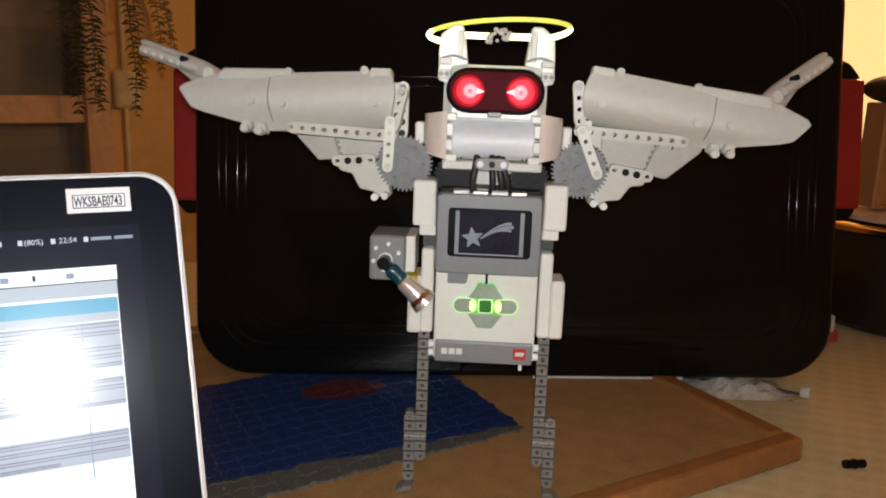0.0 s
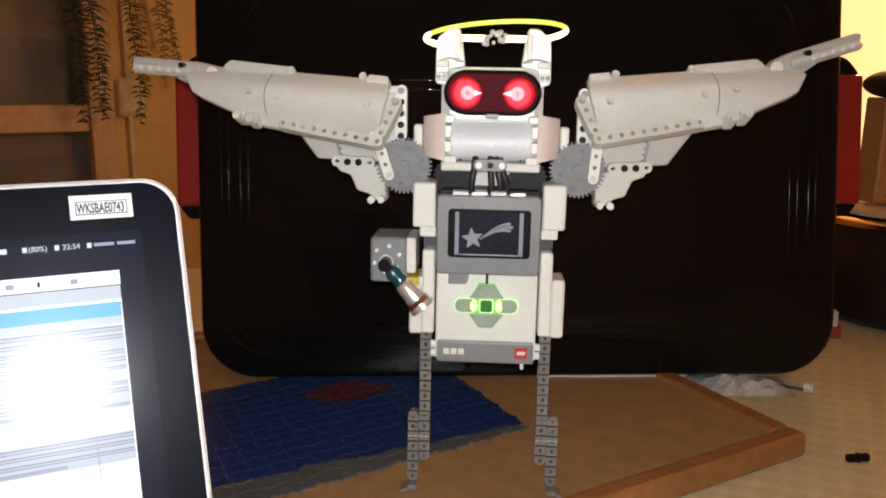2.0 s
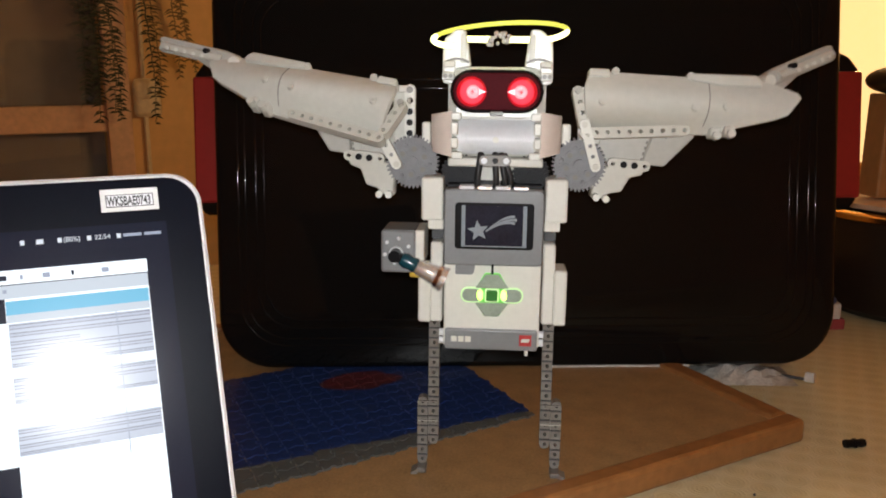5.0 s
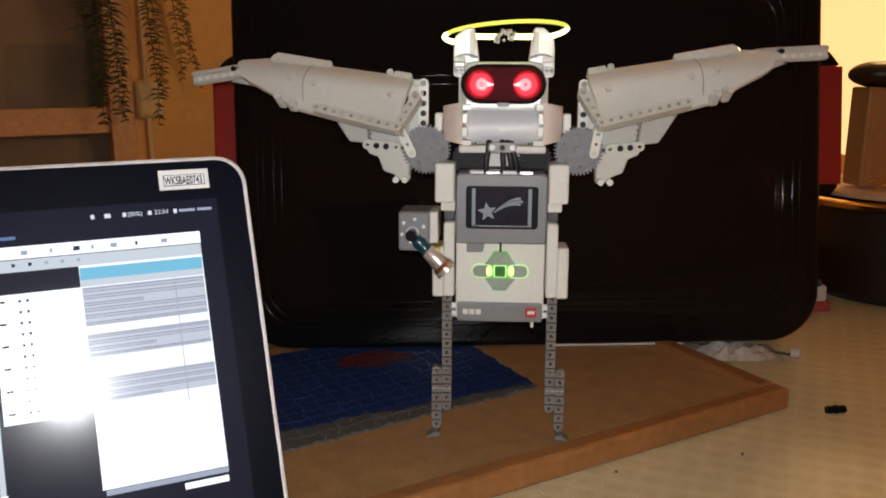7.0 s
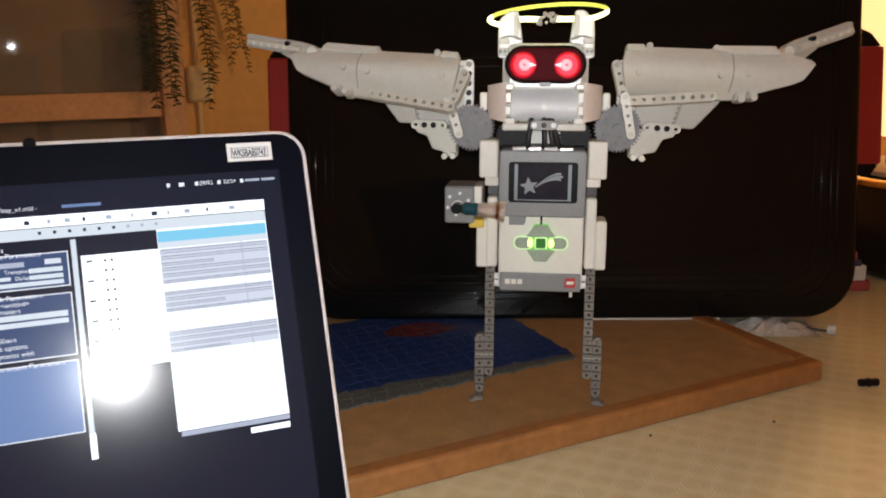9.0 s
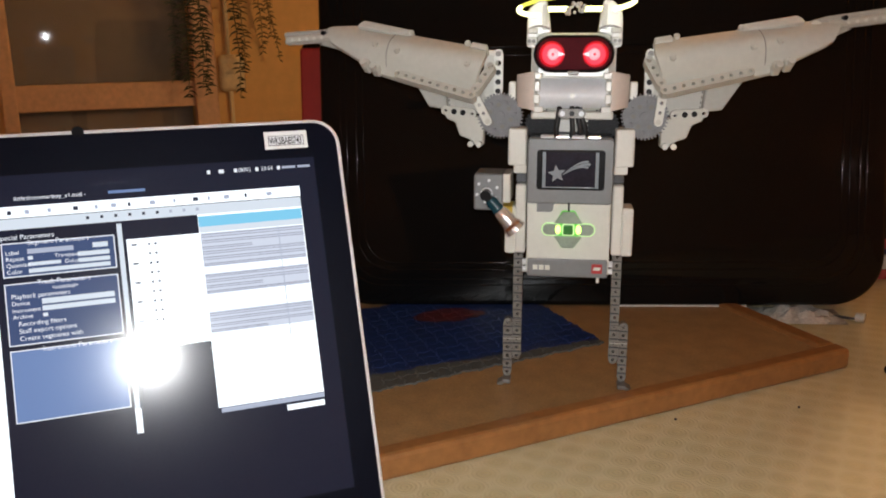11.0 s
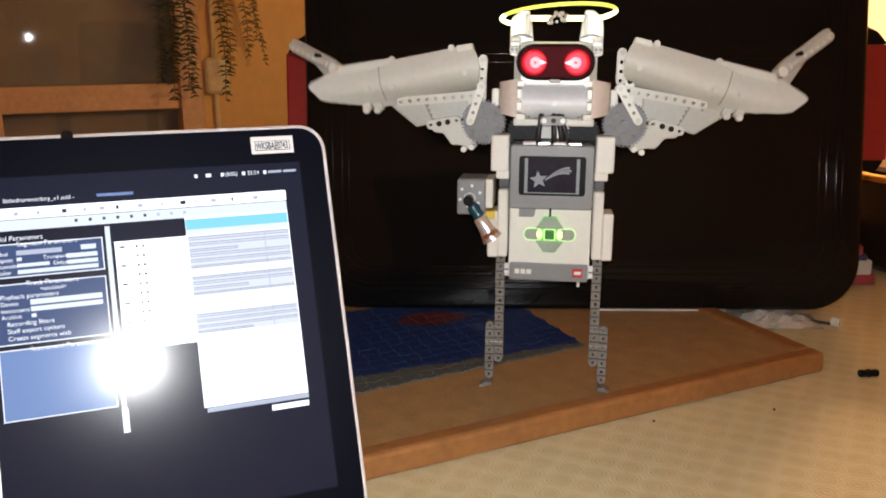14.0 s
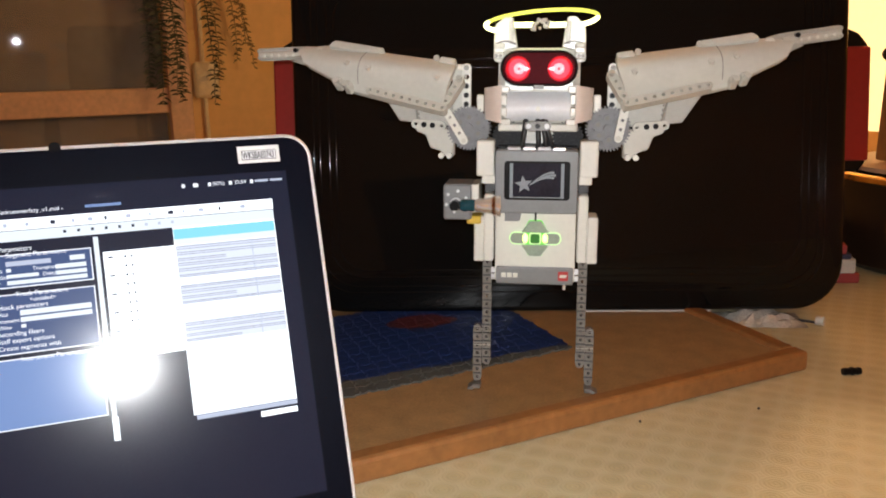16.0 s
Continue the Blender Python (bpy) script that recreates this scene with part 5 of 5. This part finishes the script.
def crank_rod(s):
    bm = B()
    beam(bm, 5, Matrix.Identity(4), w=0.0070, depth=0.006, hole=0.2)
    r = part("crank_rod", bm, WHITE, ROBOT, "short white rod between gear and wing")
    for x in (0, 4 * M):
        bm = B()
        cyl(bm, (x, -0.001, 0), 0.0022, 0.0062, "y", 12)
        part("pin", bm, WHITE_DIM, r)
    return r


controller()
torso()
head()
halo()
legs()
BELL = bell_motor()
shoulders()
TAILS = {s: tail(s) for s in (-1, 1)}
WINGS = {s: wing(s) for s in (-1, 1)}
TIPS = {s: wing_tip(s) for s in (-1, 1)}
GEARS = {s: crank_gear(s) for s in (-1, 1)}
RODS = {s: crank_rod(s) for s in (-1, 1)}

# the camera's own light
bm = B()
cyl(bm, (0, 0, 0), 0.0065, 0.001, "z", 24)
TORCH_OB = part("camera_torch", bm, TORCH)
# unseen collar, added so that the beam falls off towards the corners
bm = B()
rim = [[bm.verts.new((r * math.cos(k * math.tau / 24), r * math.sin(k * math.tau / 24), z)) for k in range(24)] for r, z in ((0.0082, 0.001), (0.0082, -0.0080), (0.0091, -0.0080), (0.0091, 0.001))]
for ra, rb in zip(rim, rim[1:]):
    for k in range(24):
        bm.faces.new((ra[k], ra[(k + 1) % 24], rb[(k + 1) % 24], rb[k]))
part("collar", bm, BLACK, TORCH_OB, "unseen black collar added to narrow the torch beam")
tagged(TORCH_OB, "small bright white torch beside the camera lens", "torch")


# ---- what moves ----
PX, PY, PZ = 0.0947, 0.016, {-1: 0.2985, 1: 0.301}


def wing_pose(s, a):
    # the linkage draws the root in, sweeps the wing back and leans the fairing over as it rises
    f = (a + 25) / 33
    g = min(1.0, max(0.0, (a + 7) / 14))
    x = PX - (0.0030 if s < 0 else 0.0088) - 0.0015 * f
    z = PZ[s] + 0.0008 + (-0.0072 + 0.0050 * f - 0.0065 * g if s < 0 else -0.0047 + 0.0030 * f - 0.0048 * g)
    return pose(s * x, PY + 0.008 * g, z, -36 * g, -s * a, (-13 if s < 0 else 9) * g)


def tip_pose(s, a, b):
    p = wing_pose(s, a) @ Vector((s * 0.0884, 0, -0.0061))
    # folded up on the rising beat, the tip also swings back
    q = min(1.0, max(0.0, (b - a - 12) / 18)) * min(1.0, max(0.0, (a + 22) / 8)) * min(1.0, max(0.0, (8 - a) / 8))
    return pose(p.x, p.y, p.z, 0, -s * b, 0) @ pose(0, 0, 0, 0, 0, s * 26 * q)


def flap_cycle(t, lows):
    """Turn of the crank, in degrees, from the times at which the wing is lowest."""
    for i in range(len(lows) - 1):
        if t <= lows[i + 1]:
            return 360.0 * (i + (t - lows[i]) / (lows[i + 1] - lows[i]))
    return 360.0 * (len(lows) - 1)


def crank_angle(f):
    """Angle of the crank pin in one beat; it runs unevenly."""
    for (f0, a0), (f1, a1) in (((0, 80), (0.28, 0)), ((0.28, 0), (0.6, -32)), ((0.6, -32), (0.71, -65)), ((0.71, -65), (0.83, -160)), ((0.83, -160), (1.0, -280))):
        if f <= f1:
            return a0 + (a1 - a0) * (f - f0) / (f1 - f0)
    return -280.0


def crank_rows(s, lows, stop, beats):
    gear, rod = [], []
    gx, gz = s * 0.0585, 0.2325
    for i in range(161):
        t = i * 0.1
        c = flap_cycle(min(t, stop), lows)
        a = radians(crank_angle((c / 360.0) % 1.0))
        gear.append((t, pose(gx, 0.022, gz, 0, -s * math.degrees(a), 0)))
        x0, z0 = gx + s * 0.0105 * math.cos(a), gz + 0.0105 * math.sin(a)
        k = max(q for q in range(len(beats) - 1) if beats[q][0] <= t)
        (t0, a0, _), (t1, a1, _) = beats[k], beats[k + 1]
        root = wing_pose(s, a0 + (a1 - a0) * (t - t0) / (t1 - t0)) @ Vector((-s * 0.0210, 0, -0.0440))
        rod.append((t, pose(x0, 0.0125, z0, 0, -math.degrees(math.atan2(root.z - z0, root.x - x0)), 0)))
    return gear, rod


def motions():
    walk(TORCH_OB, torch_rows)
    left = ((0, -3, 17), (0.2, 4, 12), (0.4, 8, -3), (0.5, 4.5, -19), (0.6, 0, -12), (0.8, -23, 2), (1, -28.5, 16), (1.2, -25, 28), (1.4, -7, 30), (1.5, -6, 16), (1.6, 3, 20), (1.8, 5, 12), (2, 3.5, 4), (2.2, 3, -8), (2.4, -5, -12), (2.5, -11, -14), (2.6, -21, 0), (2.8, -26, 25), (3, -9.5, 22), (3.2, -2, 22), (3.4, 8, 12), (3.6, 10, 4), (3.8, 5, -10), (4, -3, -7), (4.2, -20, 0), (4.4, -26, 25), (4.6, -7, 28), (4.8, 2, 21), (5, 8, 12), (5.2, 10, 4), (5.3, 9, 0), (5.5, -0.5, -17), (5.7, -5, -10), (5.9, -15, -6), (6, -19, -5), (6.1, -18, -1), (6.3, -27, 22), (6.5, -18.5, 33), (6.7, -8, 32), (6.9, 9, 8), (7, 7, -9), (7.1, 8, -6), (7.3, 5, -12), (7.5, -10, -12), (7.7, -22, 5), (7.9, -27, 15), (8, -22, 35), (8.1, -22, 32), (8.3, -14, 33), (8.5, -6.5, 17), (8.7, 0, 20), (8.9, 1.5, 13), (9, 3, 9), (9.1, 4.5, 5), (9.3, 8, -4), (9.5, 7, -14), (9.7, -4, -9), (9.9, -25, 20), (10, -17, 31), (10.1, -8, 26), (10.4, 6, 14), (10.8, 11, 4), (11.2, 6, -8), (11.6, -6, -8), (12, -25, 10), (12.15, -25, 28), (12.3, -14, 33), (12.5, 9.5, 12), (12.7, 9, -4), (12.9, 6, -12), (13, 5, -21), (13.1, 2, -12), (13.3, -6, -8), (13.5, -27.5, 15), (13.7, -24, 32), (13.9, -14, 35), (14, -11, 23), (14.1, -2, 24), (14.2, -1, 22), (14.3, 5, 15), (14.4, 9, 8), (14.5, 7, 5), (14.7, 8, -5), (15, 7, -2), (15.5, 7, -2), (16, 7, -2))
    right = ((0, -9, 32), (0.2, -3, 22), (0.4, 9, -5), (0.5, 11, -11), (0.6, 6, -12), (0.8, -16, -3), (1, -22.5, 6), (1.2, -26, 16), (1.4, -16, 42), (1.5, -10, 37), (1.6, -8, 27), (1.8, -3, 22), (2, 5, 18), (2.2, 9, -5), (2.4, 6, -10), (2.5, 0, -13), (2.6, -12, -6), (2.8, -25, 12), (3, -14, 37), (3.2, -12, 35), (3.4, -3, 22), (3.6, 4, 18), (3.8, 9, -5), (4, 6, -10), (4.2, -12, -6), (4.4, -25, 12), (4.6, -15, 40), (4.8, -8, 30), (5, -3, 22), (5.2, 8, 12), (5.3, 10, 8), (5.5, 10, -12), (5.7, 4, -14), (5.9, -6, -10), (6, -5, -13), (6.1, -11, -4), (6.3, -23, 15), (6.5, -22, 31), (6.7, -15, 38), (6.9, 5, 20), (7, 8.5, 3), (7.1, 10, 3), (7.3, 8, -8), (7.5, 2.5, -12), (7.7, -14, -4), (7.9, -24, 10), (8, -25, 26), (8.1, -26, 26), (8.3, -20, 34), (8.5, -10, 32), (8.7, -8, 30), (8.9, -4, 22), (9, -2, 19), (9.1, 1, 18), (9.3, 6, 17), (9.5, 10, -3), (9.7, 4, -8), (9.9, -20, 10), (10, -20.5, 36), (10.1, -13, 34), (10.4, -2, 22), (10.8, 4, 18), (11.2, 9, -4), (11.6, 2, -10), (12, -20, 4), (12.15, -26, 22), (12.3, -20, 35), (12.5, 7, 16), (12.7, 8, 14), (12.9, 9, 0), (13, 8, -17), (13.1, 6, -12), (13.3, 2, -12), (13.5, -21, 7), (13.7, -25, 22), (13.9, -20, 36), (14, -15.5, 36), (14.1, -10, 34), (14.2, -9, 30), (14.3, -2, 22), (14.4, 2, 18), (14.5, 3, 16), (14.7, 6, 15), (15, 7, 8), (15.5, 7, 8), (16, 7, 8))
    for s, rows in ((-1, left), (1, right)):
        walk(WINGS[s], [(t, wing_pose(s, a)) for t, a, b in rows])
        walk(TIPS[s], [(t, tip_pose(s, a, b)) for t, a, b in rows])
        walk(TAILS[s][0], [(t, tail_pose(s, a)) for t, a, b in rows])
        walk(TAILS[s][1], [(t, tail_outer_pose(s, a)) for t, a, b in rows])
    for s, off in ((-1, -0.08), (1, 0.0)):
        lows = [x + off for x in (-0.55, 1.1, 2.75, 4.4, 6.42, 8.05, 9.93, 12.2, 13.65, 15.35)]
        gear, rod = crank_rows(s, lows, 14.79 if s < 0 else 14.72, left if s < 0 else right)
        walk(GEARS[s], gear)
        walk(RODS[s], rod)
    walk(BELL, [(t, pose(-0.0668, -0.0145, 0.1715, 0, a, 0)) for t, a in ((0, 43), (0.2, 35), (0.4, 3), (0.5, 55), (0.6, 62), (0.8, 62), (1, 18), (1.2, 60), (1.4, 5), (1.5, 62), (1.6, 30), (1.8, 55), (2, 48), (2.2, 25), (2.4, 55), (2.5, 32), (2.6, 20), (2.8, 60), (3, 45), (3.2, 50), (3.4, 10), (3.6, 45), (3.8, 58), (4, 20), (4.2, 50), (4.4, 5), (4.6, 45), (4.8, 58), (5, 25), (5.3, 8), (5.5, 42), (5.7, 8), (5.9, 38), (6, 4), (6.1, 62), (6.3, 42), (6.5, 38), (6.7, 60), (6.9, 8), (7, 45), (7.1, 40), (7.3, 45), (7.5, 45), (7.7, 12), (7.9, 35), (8, 42), (8.1, 3), (8.3, 45), (8.5, 40), (8.7, 45), (8.9, 5), (9, 3), (9.1, 30), (9.3, 55), (9.5, 42), (9.7, 62), (9.9, 3), (10, 0), (10.2, 2), (10.5, 45), (10.8, 20), (11.1, 58), (11.4, 5), (11.7, 45), (12, 30), (12.3, 0), (12.5, 0), (12.7, 42), (12.9, 15), (13, 55), (13.1, 52), (13.3, 45), (13.5, 0), (13.7, 55), (13.9, 40), (14, 58), (14.1, 5), (14.2, 60), (14.3, 58), (14.4, 0), (14.5, 57), (14.6, 0), (15, 0), (16, 0))])


motions()
